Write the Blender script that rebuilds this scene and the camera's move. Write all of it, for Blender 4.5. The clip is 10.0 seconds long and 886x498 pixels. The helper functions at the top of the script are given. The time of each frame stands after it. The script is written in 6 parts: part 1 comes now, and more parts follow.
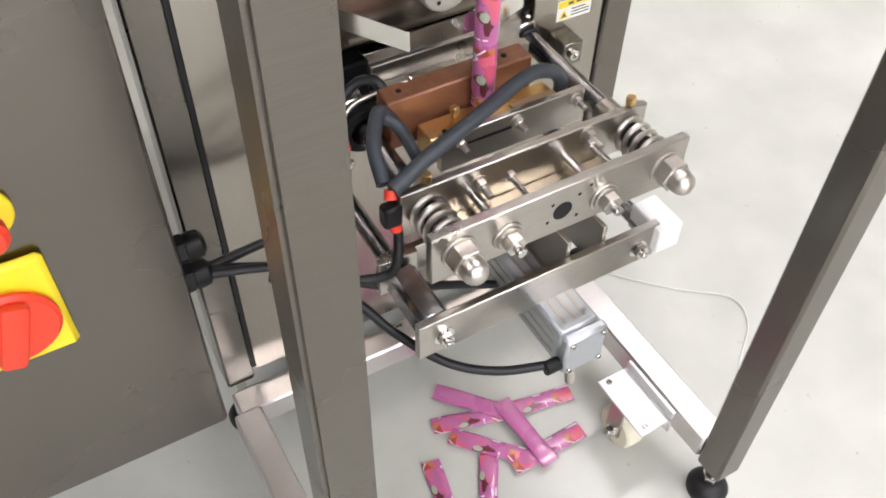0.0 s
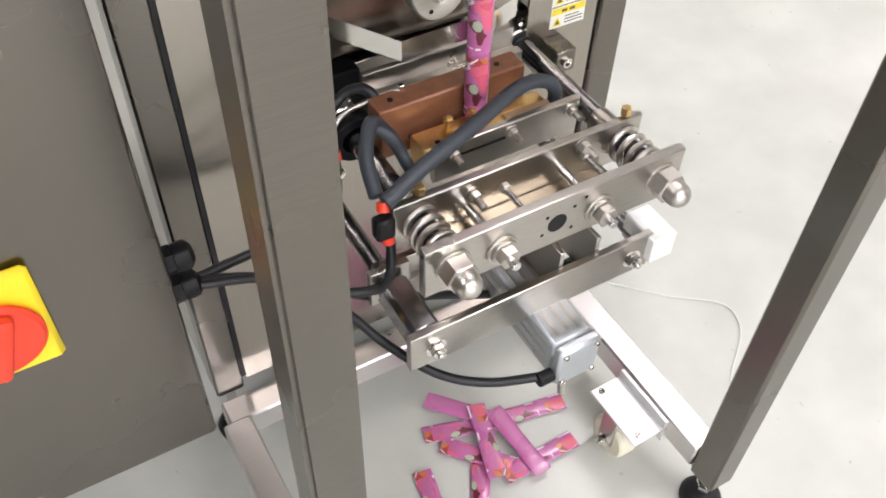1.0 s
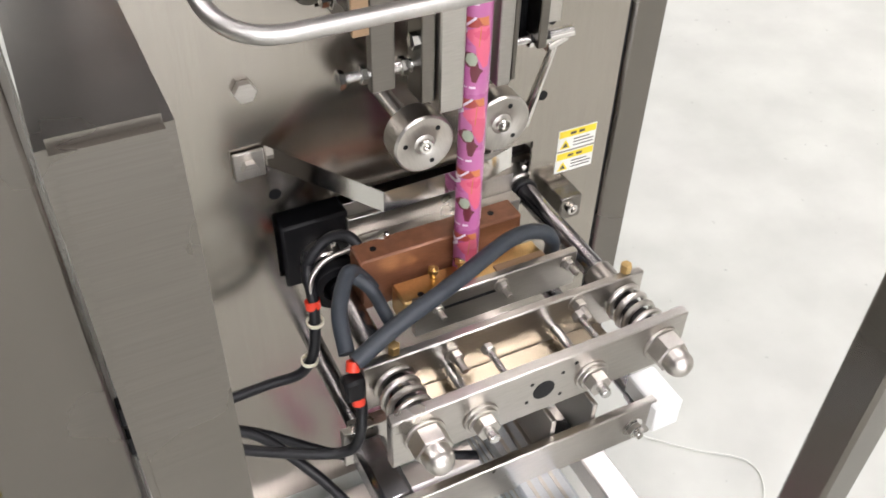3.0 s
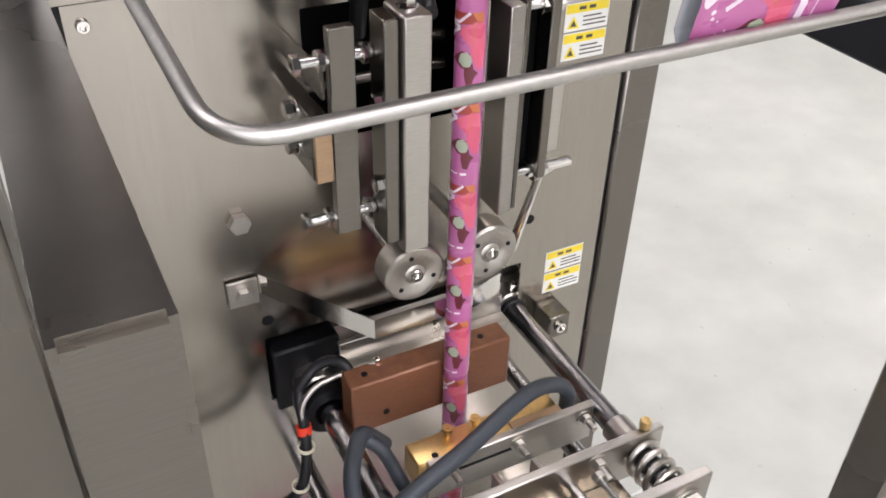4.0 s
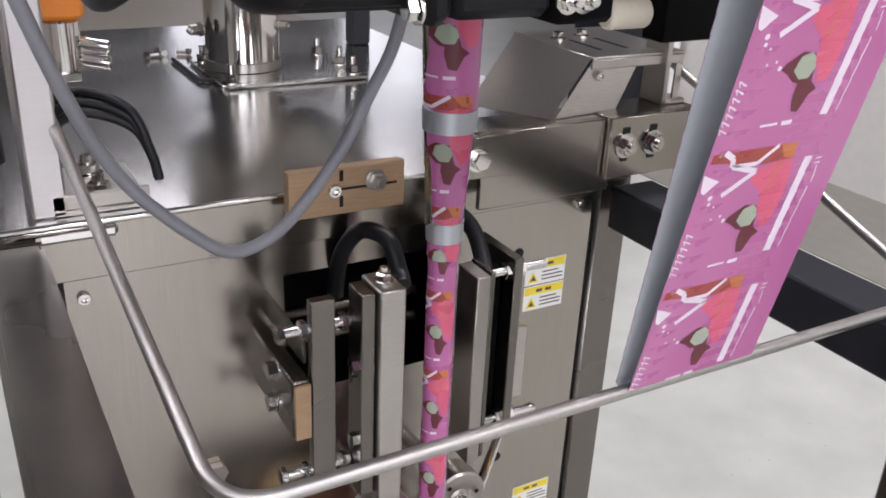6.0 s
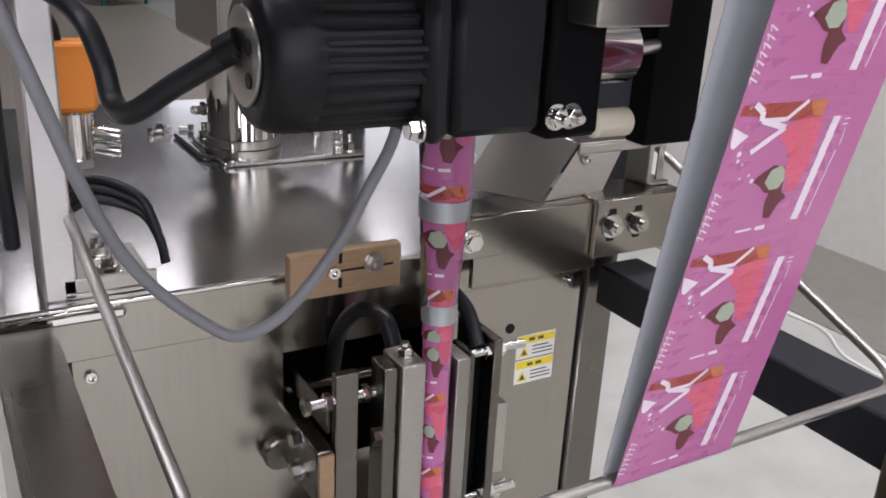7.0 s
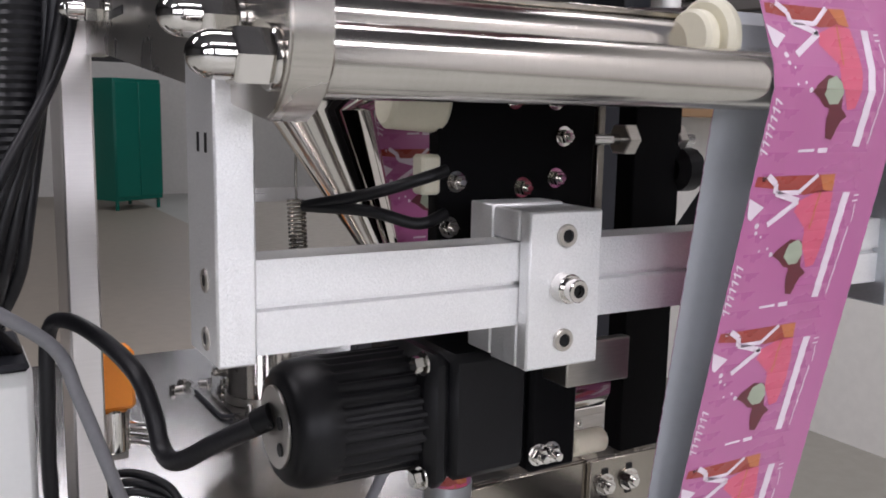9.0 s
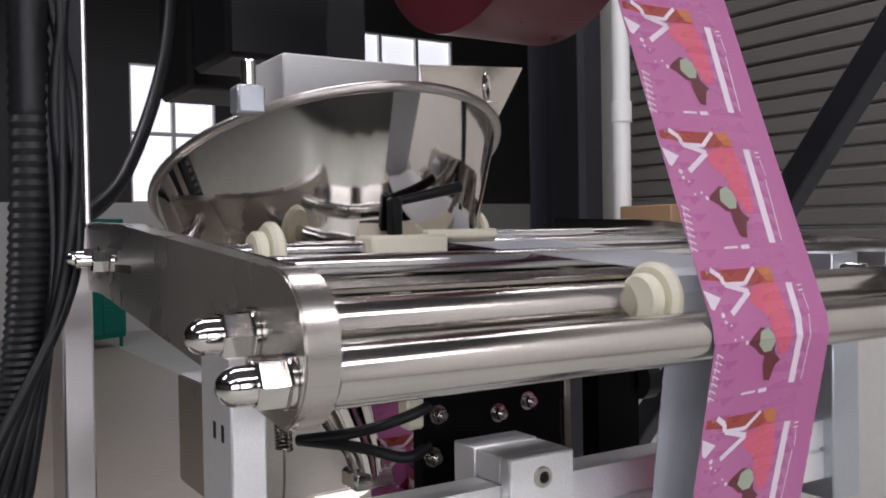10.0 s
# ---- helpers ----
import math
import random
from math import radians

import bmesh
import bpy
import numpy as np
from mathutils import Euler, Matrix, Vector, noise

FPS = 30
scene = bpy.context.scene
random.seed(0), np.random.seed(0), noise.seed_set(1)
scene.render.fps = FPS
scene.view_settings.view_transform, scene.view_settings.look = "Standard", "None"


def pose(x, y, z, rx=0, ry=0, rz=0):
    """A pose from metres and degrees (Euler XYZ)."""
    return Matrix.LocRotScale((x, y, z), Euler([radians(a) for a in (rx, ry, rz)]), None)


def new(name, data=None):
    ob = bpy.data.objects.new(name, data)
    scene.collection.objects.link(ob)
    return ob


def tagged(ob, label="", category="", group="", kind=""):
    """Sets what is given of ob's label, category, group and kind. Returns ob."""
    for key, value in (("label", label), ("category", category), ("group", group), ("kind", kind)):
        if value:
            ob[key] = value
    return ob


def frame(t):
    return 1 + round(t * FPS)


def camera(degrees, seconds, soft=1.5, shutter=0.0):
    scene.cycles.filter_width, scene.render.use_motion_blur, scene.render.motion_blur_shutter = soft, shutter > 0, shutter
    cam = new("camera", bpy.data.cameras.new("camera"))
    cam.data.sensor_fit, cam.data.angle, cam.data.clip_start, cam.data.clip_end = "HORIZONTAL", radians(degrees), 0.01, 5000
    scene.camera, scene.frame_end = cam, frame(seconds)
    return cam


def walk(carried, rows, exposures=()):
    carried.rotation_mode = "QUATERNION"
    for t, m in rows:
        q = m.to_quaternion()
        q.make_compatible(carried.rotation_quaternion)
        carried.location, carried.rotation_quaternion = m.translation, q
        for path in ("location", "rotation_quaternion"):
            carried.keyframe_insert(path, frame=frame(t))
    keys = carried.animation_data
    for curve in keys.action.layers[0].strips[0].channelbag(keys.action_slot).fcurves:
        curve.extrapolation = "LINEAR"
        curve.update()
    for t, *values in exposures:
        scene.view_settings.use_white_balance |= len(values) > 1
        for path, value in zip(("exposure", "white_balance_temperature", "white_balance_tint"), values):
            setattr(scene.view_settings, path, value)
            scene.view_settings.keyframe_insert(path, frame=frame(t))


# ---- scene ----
cam = camera(52.60, 10.0, 1.8)
PATH = [
    (0, -0.4972, -0.7786, 1.2372, -30.81, -47.91, 1.46),
    (0.5, -0.4962, -0.7751, 1.2369, -31.43, -47.94, 1.92),
    (1, -0.4903, -0.7645, 1.2366, -31.66, -47.87, 2.15),
    (1.5, -0.4718, -0.7683, 1.2247, -28.74, -47.43, 1.14),
    (2, -0.4204, -0.7424, 1.2086, -26.62, -46.31, 0.26),
    (2.5, -0.3975, -0.7239, 1.2172, -26.91, -44.34, 1.34),
    (4, -0.3896, -0.7061, 1.2714, -28.07, -35.89, 1.68),
    (4.5, -0.3853, -0.7063, 1.2892, -28.65, -33.05, 2.26),
    (5, -0.3891, -0.7073, 1.3093, -29.47, -29.78, 2.55),
    (5.5, -0.4005, -0.7050, 1.3244, -30.44, -27.07, 3.11),
    (6, -0.4075, -0.7183, 1.3517, -30.27, -23.80, 2.74),
    (6.2, -0.4124, -0.7219, 1.3586, -30.52, -22.79, 2.95),
    (7.3, -0.4265, -0.7434, 1.4009, -30.78, -19.03, 2.93),
    (7.5, -0.4289, -0.7493, 1.4115, -30.85, -17.89, 2.81),
    (8, -0.4358, -0.7585, 1.4410, -30.39, -15.49, 2.74),
    (8.5, -0.4493, -0.7711, 1.4714, -30.63, -12.36, 2.65),
    (9, -0.4562, -0.7935, 1.5057, -29.98, -8.74, 1.14),
    (9.5, -0.4728, -0.8132, 1.5406, -30.72, -4.75, 0.09),
    (10, -0.4935, -0.8346, 1.5909, -32.21, -1.03, -0.99),
]


def aim(x, y, z, yaw, pitch, roll):
    return pose(x, y, z, 0, 0, yaw) @ pose(0, 0, 0, 90 + pitch) @ pose(0, 0, 0, 0, 0, roll)


walk(cam, [(t, aim(*p)) for t, *p in PATH],
     exposures=((0, -0.25, 6450, 14), (2.5, -0.20, 6420, 14), (4, -0.42, 6380, 16), (4.5, -0.72, 6350, 17), (6, -0.75, 6180, 18), (8, -1.06, 6220, 18), (9, -1.12, 6220, 18), (10, -1.36, 6220, 18)))

# ---- light ----
world = bpy.data.worlds.new("world")
scene.world = world
world.use_nodes = True
_bg = world.node_tree.nodes["Background"]
_sky = world.node_tree.nodes.new("ShaderNodeTexSky")
_sky.sky_type, _sky.sun_disc = "NISHITA", False
_sky.sun_elevation, _sky.sun_rotation = radians(40), radians(200)
world.node_tree.links.new(_sky.outputs[0], _bg.inputs[0])
_bg.inputs[1].default_value = 0.12


def lamp(name, m, sx, sy, watts, colour=(1, 1, 1)):
    data = bpy.data.lights.new(name, "AREA")
    data.shape, data.size, data.size_y, data.energy, data.color = "RECTANGLE", sx, sy, watts, colour
    ob = new(name, data)
    ob.matrix_world = m
    return ob


# high-bay lamps under the roof
for lx in (-4.0, -0.2, 2.4):
    for ly in (-4.2, 1.2):
        lamp("unseen_roof_light", pose(lx, ly, 5.6), 2.4, 0.6, 220, (1.0, 0.975, 0.96))

# two more unseen lamps, added so the mirror-like top sheet shows bright reflections
for lx in (1.4, 4.4):
    lamp("unseen_roof_light", pose(lx, 10.5, 5.6), 2.4, 0.6, 80, (1.0, 0.985, 0.98))

# daylight through the tall windows behind the operator's side
SOUTH_WINDOWS = ((-7.4, -5.0), (-3.9, -1.5), (-0.4, 2.0))
for wx0, wx1 in SOUTH_WINDOWS:
    lamp("window_daylight", pose((wx0 + wx1) / 2, -8.95, 3.0, 90), 2.3, 3.2, 210, (0.97, 0.985, 1.0))

# ---- materials ----
MATS = {}


def nodes_of(name):
    m = bpy.data.materials.new(name)
    m.use_nodes = True
    return m, m.node_tree, m.node_tree.nodes["Principled BSDF"]


def rgb(c):
    return (c[0], c[1], c[2], 1.0)


def surface(name, col, rough, metal=0.0, grain=0.0, grain_scale=(60, 60, 60), stain=0.12, stain_scale=6.0,
            bump=0.0, bump_scale=300.0, rough_var=0.08, coat=0.0, spec=0.5):
    """A painted, moulded or metal surface: base colour broken by stains and grain, roughness varied, fine relief."""
    m, t, p = nodes_of(name)
    tex = t.nodes.new("ShaderNodeTexCoord")
    n1 = t.nodes.new("ShaderNodeTexNoise")
    n1.inputs["Scale"].default_value, n1.inputs["Detail"].default_value = stain_scale, 5
    t.links.new(tex.outputs["Object"], n1.inputs["Vector"])
    mp = t.nodes.new("ShaderNodeMapping")
    mp.inputs["Scale"].default_value = grain_scale
    t.links.new(tex.outputs["Object"], mp.inputs["Vector"])
    n2 = t.nodes.new("ShaderNodeTexNoise")
    n2.inputs["Scale"].default_value, n2.inputs["Detail"].default_value = 5.0, 4
    t.links.new(mp.outputs[0], n2.inputs["Vector"])
    mix = t.nodes.new("ShaderNodeMix")
    mix.data_type = "RGBA"
    mix.inputs["A"].default_value = rgb([c * (1 - stain) for c in col])
    mix.inputs["B"].default_value = rgb([min(1, c * (1 + stain)) for c in col])
    t.links.new(n1.outputs["Fac"], mix.inputs["Factor"])
    mix2 = t.nodes.new("ShaderNodeMix")
    mix2.data_type, mix2.blend_type = "RGBA", "MULTIPLY"
    mix2.inputs["Factor"].default_value = grain
    t.links.new(mix.outputs["Result"], mix2.inputs["A"])
    t.links.new(n2.outputs["Color"], mix2.inputs["B"])
    ramp = t.nodes.new("ShaderNodeMapRange")
    ramp.inputs["From Min"].default_value, ramp.inputs["From Max"].default_value = 0.3, 0.7
    ramp.inputs["To Min"].default_value, ramp.inputs["To Max"].default_value = 1 - grain, 1.0
    t.links.new(n2.outputs["Fac"], ramp.inputs["Value"])
    hsv = t.nodes.new("ShaderNodeHueSaturation")
    t.links.new(mix.outputs["Result"], hsv.inputs["Color"])
    t.links.new(ramp.outputs[0], hsv.inputs["Value"])
    t.links.new(hsv.outputs[0], p.inputs["Base Color"])
    rr = t.nodes.new("ShaderNodeMapRange")
    rr.inputs["To Min"].default_value, rr.inputs["To Max"].default_value = max(0.02, rough - rough_var), rough + rough_var
    t.links.new(n1.outputs["Fac"], rr.inputs["Value"])
    t.links.new(rr.outputs[0], p.inputs["Roughness"])
    p.inputs["Metallic"].default_value = metal
    p.inputs["Coat Weight"].default_value = coat
    p.inputs["Specular IOR Level"].default_value = spec
    if bump:
        n3 = t.nodes.new("ShaderNodeTexNoise")
        n3.inputs["Scale"].default_value, n3.inputs["Detail"].default_value = bump_scale, 3
        t.links.new(tex.outputs["Object"], n3.inputs["Vector"])
        b = t.nodes.new("ShaderNodeBump")
        b.inputs["Strength"].default_value, b.inputs["Distance"].default_value = bump, 0.002
        t.links.new(n3.outputs["Fac"], b.inputs["Height"])
        t.links.new(b.outputs[0], p.inputs["Normal"])
    MATS[name] = m
    return m


STEEL = surface("brushed_steel", (0.195, 0.18, 0.16), 0.27, 1.0, 0.10, (6, 6, 240), 0.06, 3.0, 0.05, 40.0, 0.06)
STEEL_H = surface("brushed_steel_plate", (0.50, 0.475, 0.44), 0.30, 1.0, 0.12, (14, 160, 160), 0.08, 9.0, 0.04, 90.0, 0.08)
PANEL = surface("steel_panel", (0.375, 0.345, 0.305), 0.20, 1.0, 0.08, (120, 3, 3), 0.07, 2.5, 0.16, 3.5, 0.06)
POLISH = surface("polished_steel", (0.70, 0.68, 0.65), 0.10, 1.0, 0.03, (40, 40, 40), 0.04, 8.0, 0.0, 40.0, 0.05)
TOP = surface("mirror_sheet", (0.74, 0.725, 0.70), 0.18, 1.0, 0.05, (4, 90, 90), 0.05, 5.0, 0.05, 9.0, 0.07)
MIRROR = surface("mirror_steel", (0.66, 0.63, 0.59), 0.06, 1.0, 0.03, (40, 40, 40), 0.04, 8.0, 0.0, 40.0, 0.03)
ROLLER = surface("hard_chromed_roller", (0.60, 0.575, 0.54), 0.17, 1.0, 0.06, (160, 8, 8), 0.05, 10.0, 0.0, 40.0, 0.05)
SATIN = surface("satin_nickel", (0.56, 0.53, 0.49), 0.33, 1.0, 0.08, (60, 60, 60), 0.1, 14.0, 0.03, 300.0, 0.08)
DULL_BAR = surface("drawn_steel_bar", (0.47, 0.455, 0.43), 0.42, 1.0, 0.10, (60, 60, 60), 0.1, 14.0, 0.05, 300.0, 0.08)
GUIDE = surface("hardened_guide_rod", (0.34, 0.34, 0.36), 0.24, 1.0, 0.1, (200, 10, 200), 0.08, 10.0, 0.0, 40.0, 0.05)
CHEEK = surface("linished_steel", (0.60, 0.57, 0.53), 0.28, 1.0, 0.12, (6, 140, 140), 0.10, 12.0, 0.06, 120.0, 0.1)
ROD = surface("chromed_rod", (0.62, 0.61, 0.60), 0.2, 1.0, 0.05, (200, 20, 200), 0.05, 10.0)
ALU = surface("anodised_aluminium", (0.86, 0.86, 0.86), 0.40, 0.7, 0.10, (220, 220, 220), 0.06, 12.0, 0.28, 700.0)
ALU_GREY = surface("cast_aluminium", (0.50, 0.53, 0.56), 0.40, 0.8, 0.08, (90, 90, 90), 0.07, 14.0, 0.1, 700.0)
WHITE_PAINT = surface("white_paint", (0.78, 0.78, 0.76), 0.45, 0, 0.03, (30, 30, 30), 0.04, 4.0)
TUBE_WHITE = surface("welded_tube", (0.70, 0.67, 0.66), 0.30, 0.9, 0.06, (5, 120, 120), 0.06, 5.0)
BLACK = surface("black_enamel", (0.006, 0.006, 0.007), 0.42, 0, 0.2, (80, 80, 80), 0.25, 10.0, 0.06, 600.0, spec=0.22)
BLACK_ANOD = surface("black_anodised", (0.003, 0.003, 0.0035), 0.55, 0, 0.2, (80, 80, 80), 0.2, 12.0, 0.05, 900.0, spec=0.07)
RUBBER = surface("black_rubber", (0.010, 0.010, 0.012), 0.42, 0, 0.2, (50, 50, 50), 0.2, 20.0, 0.1, 300.0, spec=0.35)
HOSE = surface("slate_hose", (0.034, 0.042, 0.053), 0.5, 0, 0.15, (60, 60, 60), 0.15, 15.0, 0.1, 400.0)
GREY_CABLE = surface("grey_cable", (0.20, 0.20, 0.215), 0.5, 0, 0.08, (60, 60, 60), 0.08, 20.0)
BROWN = surface("bakelite_block", (0.25, 0.105, 0.055), 0.35, 0.25, 0.25, (20, 20, 140), 0.15, 12.0, 0.05, 200.0)
BROWN_PLATE = surface("phenolic_plate", (0.36, 0.235, 0.135), 0.42, 0.2, 0.2, (12, 160, 160), 0.1, 14.0, 0.05, 200.0)
TAN_PLATE = surface("heat_tinted_steel", (0.58, 0.50, 0.39), 0.24, 1.0, 0.10, (14, 90, 90), 0.14, 16.0, 0.05, 120.0, 0.1)
BRASS = surface("brass", (0.72, 0.50, 0.22), 0.3, 1.0, 0.12, (60, 60, 60), 0.12, 18.0, 0.05, 300.0)
YELLOW = surface("yellow_plastic", (0.86, 0.66, 0.02), 0.42, 0, 0.03, (40, 40, 40), 0.05, 9.0)
RED = surface("red_plastic", (0.78, 0.05, 0.02), 0.4, 0, 0.05, (40, 40, 40), 0.08, 9.0)
ORANGE = surface("orange_plastic", (0.85, 0.27, 0.02), 0.42, 0, 0.04, (60, 60, 60), 0.06, 9.0)
CREAM = surface("cream_nylon", (0.75, 0.71, 0.56), 0.42, 0, 0.04, (60, 60, 60), 0.05, 14.0)
LABEL_WHITE = surface("sticker_white", (0.80, 0.80, 0.76), 0.35, 0, 0.0, (10, 10, 10), 0.03, 9.0)
LABEL_YELLOW = surface("sticker_yellow", (0.82, 0.64, 0.03), 0.35, 0, 0.0, (10, 10, 10), 0.04, 9.0)
LABEL_INK = surface("sticker_ink", (0.06, 0.055, 0.05), 0.45, 0, 0.0, (10, 10, 10), 0.1, 9.0)
GREEN = surface("green_enamel", (0.0, 0.16, 0.115), 0.4, 0, 0.05, (10, 10, 10), 0.08, 2.0)
WALL = surface("wall_plaster", (0.72, 0.70, 0.66), 0.7, 0, 0.06, (4, 4, 4), 0.06, 0.8, 0.05, 30.0)
CLADDING = surface("dark_cladding", (0.045, 0.044, 0.044), 0.6, 0.1, 0.05, (2, 30, 2), 0.15, 0.7)
SHUTTER = surface("shutter_paint", (0.15, 0.14, 0.13), 0.5, 0.3, 0.06, (2, 20, 20), 0.1, 1.5)
DARK_STEEL = surface("dark_structural_steel", (0.022, 0.023, 0.028), 0.5, 0.0, 0.1, (8, 8, 8), 0.2, 2.0, spec=0.25)
OLIVE_FLOOR = surface("olive_grey_floor", (0.23, 0.22, 0.19), 0.55, 0, 0.1, (3, 3, 3), 0.12, 1.6, 0.1, 40.0)
BEIGE_FLOOR = surface("beige_aisle_floor", (0.40, 0.355, 0.29), 0.45, 0, 0.08, (2, 2, 2), 0.12, 0.9, 0.05, 40.0)
PALE_TUBE = surface("pale_tube", (0.62, 0.63, 0.58), 0.35, 0, 0.0, (20, 20, 20), 0.05, 20.0)
CARD = surface("cardboard", (0.36, 0.22, 0.12), 0.8, 0, 0.1, (20, 20, 60), 0.1, 5.0)
ROOF = surface("roof_sheet", (0.10, 0.10, 0.11), 0.6, 0.1, 0.05, (2, 30, 2), 0.1, 0.7)
FILM = surface("printed_film", (0.43, 0.122, 0.295), 0.28, 0, 0.03, (40, 40, 40), 0.04, 20.0, 0.0, 60.0, 0.06, 0.3)
FILM_PINK = surface("film_ink_pink", (0.60, 0.105, 0.18), 0.28, 0, 0.03, (40, 40, 40), 0.05, 30.0)
FILM_RED = surface("film_ink_red", (0.32, 0.05, 0.04), 0.28, 0, 0.05, (40, 40, 40), 0.1, 30.0)
FILM_ORANGE = surface("film_ink_orange", (0.50, 0.16, 0.06), 0.28, 0, 0.05, (40, 40, 40), 0.1, 30.0)
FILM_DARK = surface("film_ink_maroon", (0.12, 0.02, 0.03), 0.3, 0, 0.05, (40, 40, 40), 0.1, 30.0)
FILM_SAGE = surface("film_ink_sage", (0.34, 0.38, 0.29), 0.3, 0, 0.05, (40, 40, 40), 0.1, 30.0)
FILM_WHITE = surface("film_ink_white", (0.74, 0.64, 0.72), 0.3, 0, 0.02, (40, 40, 40), 0.03, 30.0)
FILM_BACK = surface("film_inner_foil", (0.62, 0.64, 0.68), 0.35, 0.1, 0.03, (40, 40, 40), 0.05, 30.0)
FILM_MATS = [FILM, FILM_PINK, FILM_RED, FILM_ORANGE, FILM_DARK, FILM_SAGE, FILM_WHITE, FILM_BACK]


def glowing(name, col, strength):
    m, t, p = nodes_of(name)
    p.inputs["Base Color"].default_value = rgb(col)
    p.inputs["Emission Color"].default_value, p.inputs["Emission Strength"].default_value = rgb(col), strength
    return m


DAYLIGHT = glowing("daylight_pane", (0.95, 0.97, 1.0), 2.2)
LAMP_GLOW = glowing("lamp_diffuser", (1, 0.97, 0.93), 6.0)


def floor_material():
    m, t, p = nodes_of("epoxy_floor")
    tex = t.nodes.new("ShaderNodeTexCoord")
    n1, n2, n3 = (t.nodes.new("ShaderNodeTexNoise") for _ in range(3))
    for n, s, d in ((n1, 1.3, 6), (n2, 7.0, 6), (n3, 45.0, 3)):
        n.inputs["Scale"].default_value, n.inputs["Detail"].default_value = s, d
        t.links.new(tex.outputs["Object"], n.inputs["Vector"])
    r1 = t.nodes.new("ShaderNodeValToRGB")
    r1.color_ramp.elements[0].position, r1.color_ramp.elements[0].color = 0.3, (0.435, 0.446, 0.405, 1)
    r1.color_ramp.elements[1].position, r1.color_ramp.elements[1].color = 0.7, (0.525, 0.53, 0.49, 1)
    t.links.new(n1.outputs["Fac"], r1.inputs[0])
    r2 = t.nodes.new("ShaderNodeMapRange")
    r2.inputs["From Min"].default_value, r2.inputs["From Max"].default_value = 0.35, 0.68
    r2.inputs["To Min"].default_value, r2.inputs["To Max"].default_value = 0.90, 1.03
    t.links.new(n2.outputs["Fac"], r2.inputs["Value"])
    spot = t.nodes.new("ShaderNodeMapRange")
    spot.inputs["From Min"].default_value, spot.inputs["From Max"].default_value = 0.24, 0.30
    spot.inputs["To Min"].default_value, spot.inputs["To Max"].default_value = 0.72, 1.0
    t.links.new(n3.outputs["Fac"], spot.inputs["Value"])
    mul = t.nodes.new("ShaderNodeMath")
    mul.operation = "MULTIPLY"
    t.links.new(r2.outputs[0], mul.inputs[0])
    t.links.new(spot.outputs[0], mul.inputs[1])
    hsv = t.nodes.new("ShaderNodeHueSaturation")
    t.links.new(r1.outputs[0], hsv.inputs["Color"])
    t.links.new(mul.outputs[0], hsv.inputs["Value"])
    t.links.new(hsv.outputs[0], p.inputs["Base Color"])
    rr = t.nodes.new("ShaderNodeMapRange")
    rr.inputs["To Min"].default_value, rr.inputs["To Max"].default_value = 0.22, 0.5
    t.links.new(n2.outputs["Fac"], rr.inputs["Value"])
    t.links.new(rr.outputs[0], p.inputs["Roughness"])
    return m


FLOOR = floor_material()


# ---- building blocks ----
def box(bm, x0, x1, y0, y1, z0, z1, bev=0.0012, seg=1, turn=None):
    r = bmesh.ops.create_cube(bm, size=1.0)
    vs = r["verts"]
    m = Matrix.Translation(((x0 + x1) / 2, (y0 + y1) / 2, (z0 + z1) / 2))
    if turn is not None:
        m = m @ turn
    m = m @ Matrix.Diagonal((abs(x1 - x0), abs(y1 - y0), abs(z1 - z0), 1))
    bmesh.ops.transform(bm, matrix=m, verts=vs)
    if bev > 0:
        es = {e for v in vs for e in v.link_edges}
        bmesh.ops.bevel(bm, geom=list(es), offset=bev, segments=seg, affect="EDGES", profile=0.5)
    return bm


def cyl(bm, p0, p1, r, r1=None, seg=20, bev=0.0):
    """A cylinder, cone or prism from p0 to p1, its rims chamfered by bev."""
    p0, p1 = Vector(p0), Vector(p1)
    r1 = r if r1 is None else r1
    d = (p1 - p0)
    q = d.to_track_quat("Z", "Y").to_matrix().to_4x4()
    L = d.length
    prof = [(0, 0), (r - bev, 0), (r, bev), (r1, L - bev), (r1 - bev, L), (0, L)] if bev else [(0, 0), (r, 0), (r1, L), (0, L)]
    return lathe(bm, prof, Matrix.Translation(p0) @ q, seg)


def lathe(bm, prof, m, seg=24):
    """Turns a profile of (radius, height) about the z axis of m."""
    rings = []
    for r, h in prof:
        if r < 1e-7:
            rings.append([bm.verts.new(m @ Vector((0, 0, h)))])
        else:
            rings.append([bm.verts.new(m @ Vector((r * math.cos(2 * math.pi * k / seg), r * math.sin(2 * math.pi * k / seg), h))) for k in range(seg)])
    for a, b in zip(rings, rings[1:]):
        for k in range(seg):
            j = (k + 1) % seg
            f = [a[k % len(a)], a[j % len(a)], b[j % len(b)], b[k % len(b)]]
            f = [v for i, v in enumerate(f) if v not in f[:i]]
            if len(f) > 2:
                bm.faces.new(f)
    return bm


def smooth_path(pts, n=10):
    P = [Vector(p) for p in pts]
    P = [P[0] * 2 - P[1]] + P + [P[-1] * 2 - P[-2]]
    out = []
    for i in range(1, len(P) - 2):
        a, b, c, d = P[i - 1:i + 3]
        for k in range(n):
            t = k / n
            out.append(0.5 * ((2 * b) + (c - a) * t + (2 * a - 5 * b + 4 * c - d) * t * t + (3 * b - a - 3 * c + d) * t ** 3))
    out.append(P[-2])
    return out


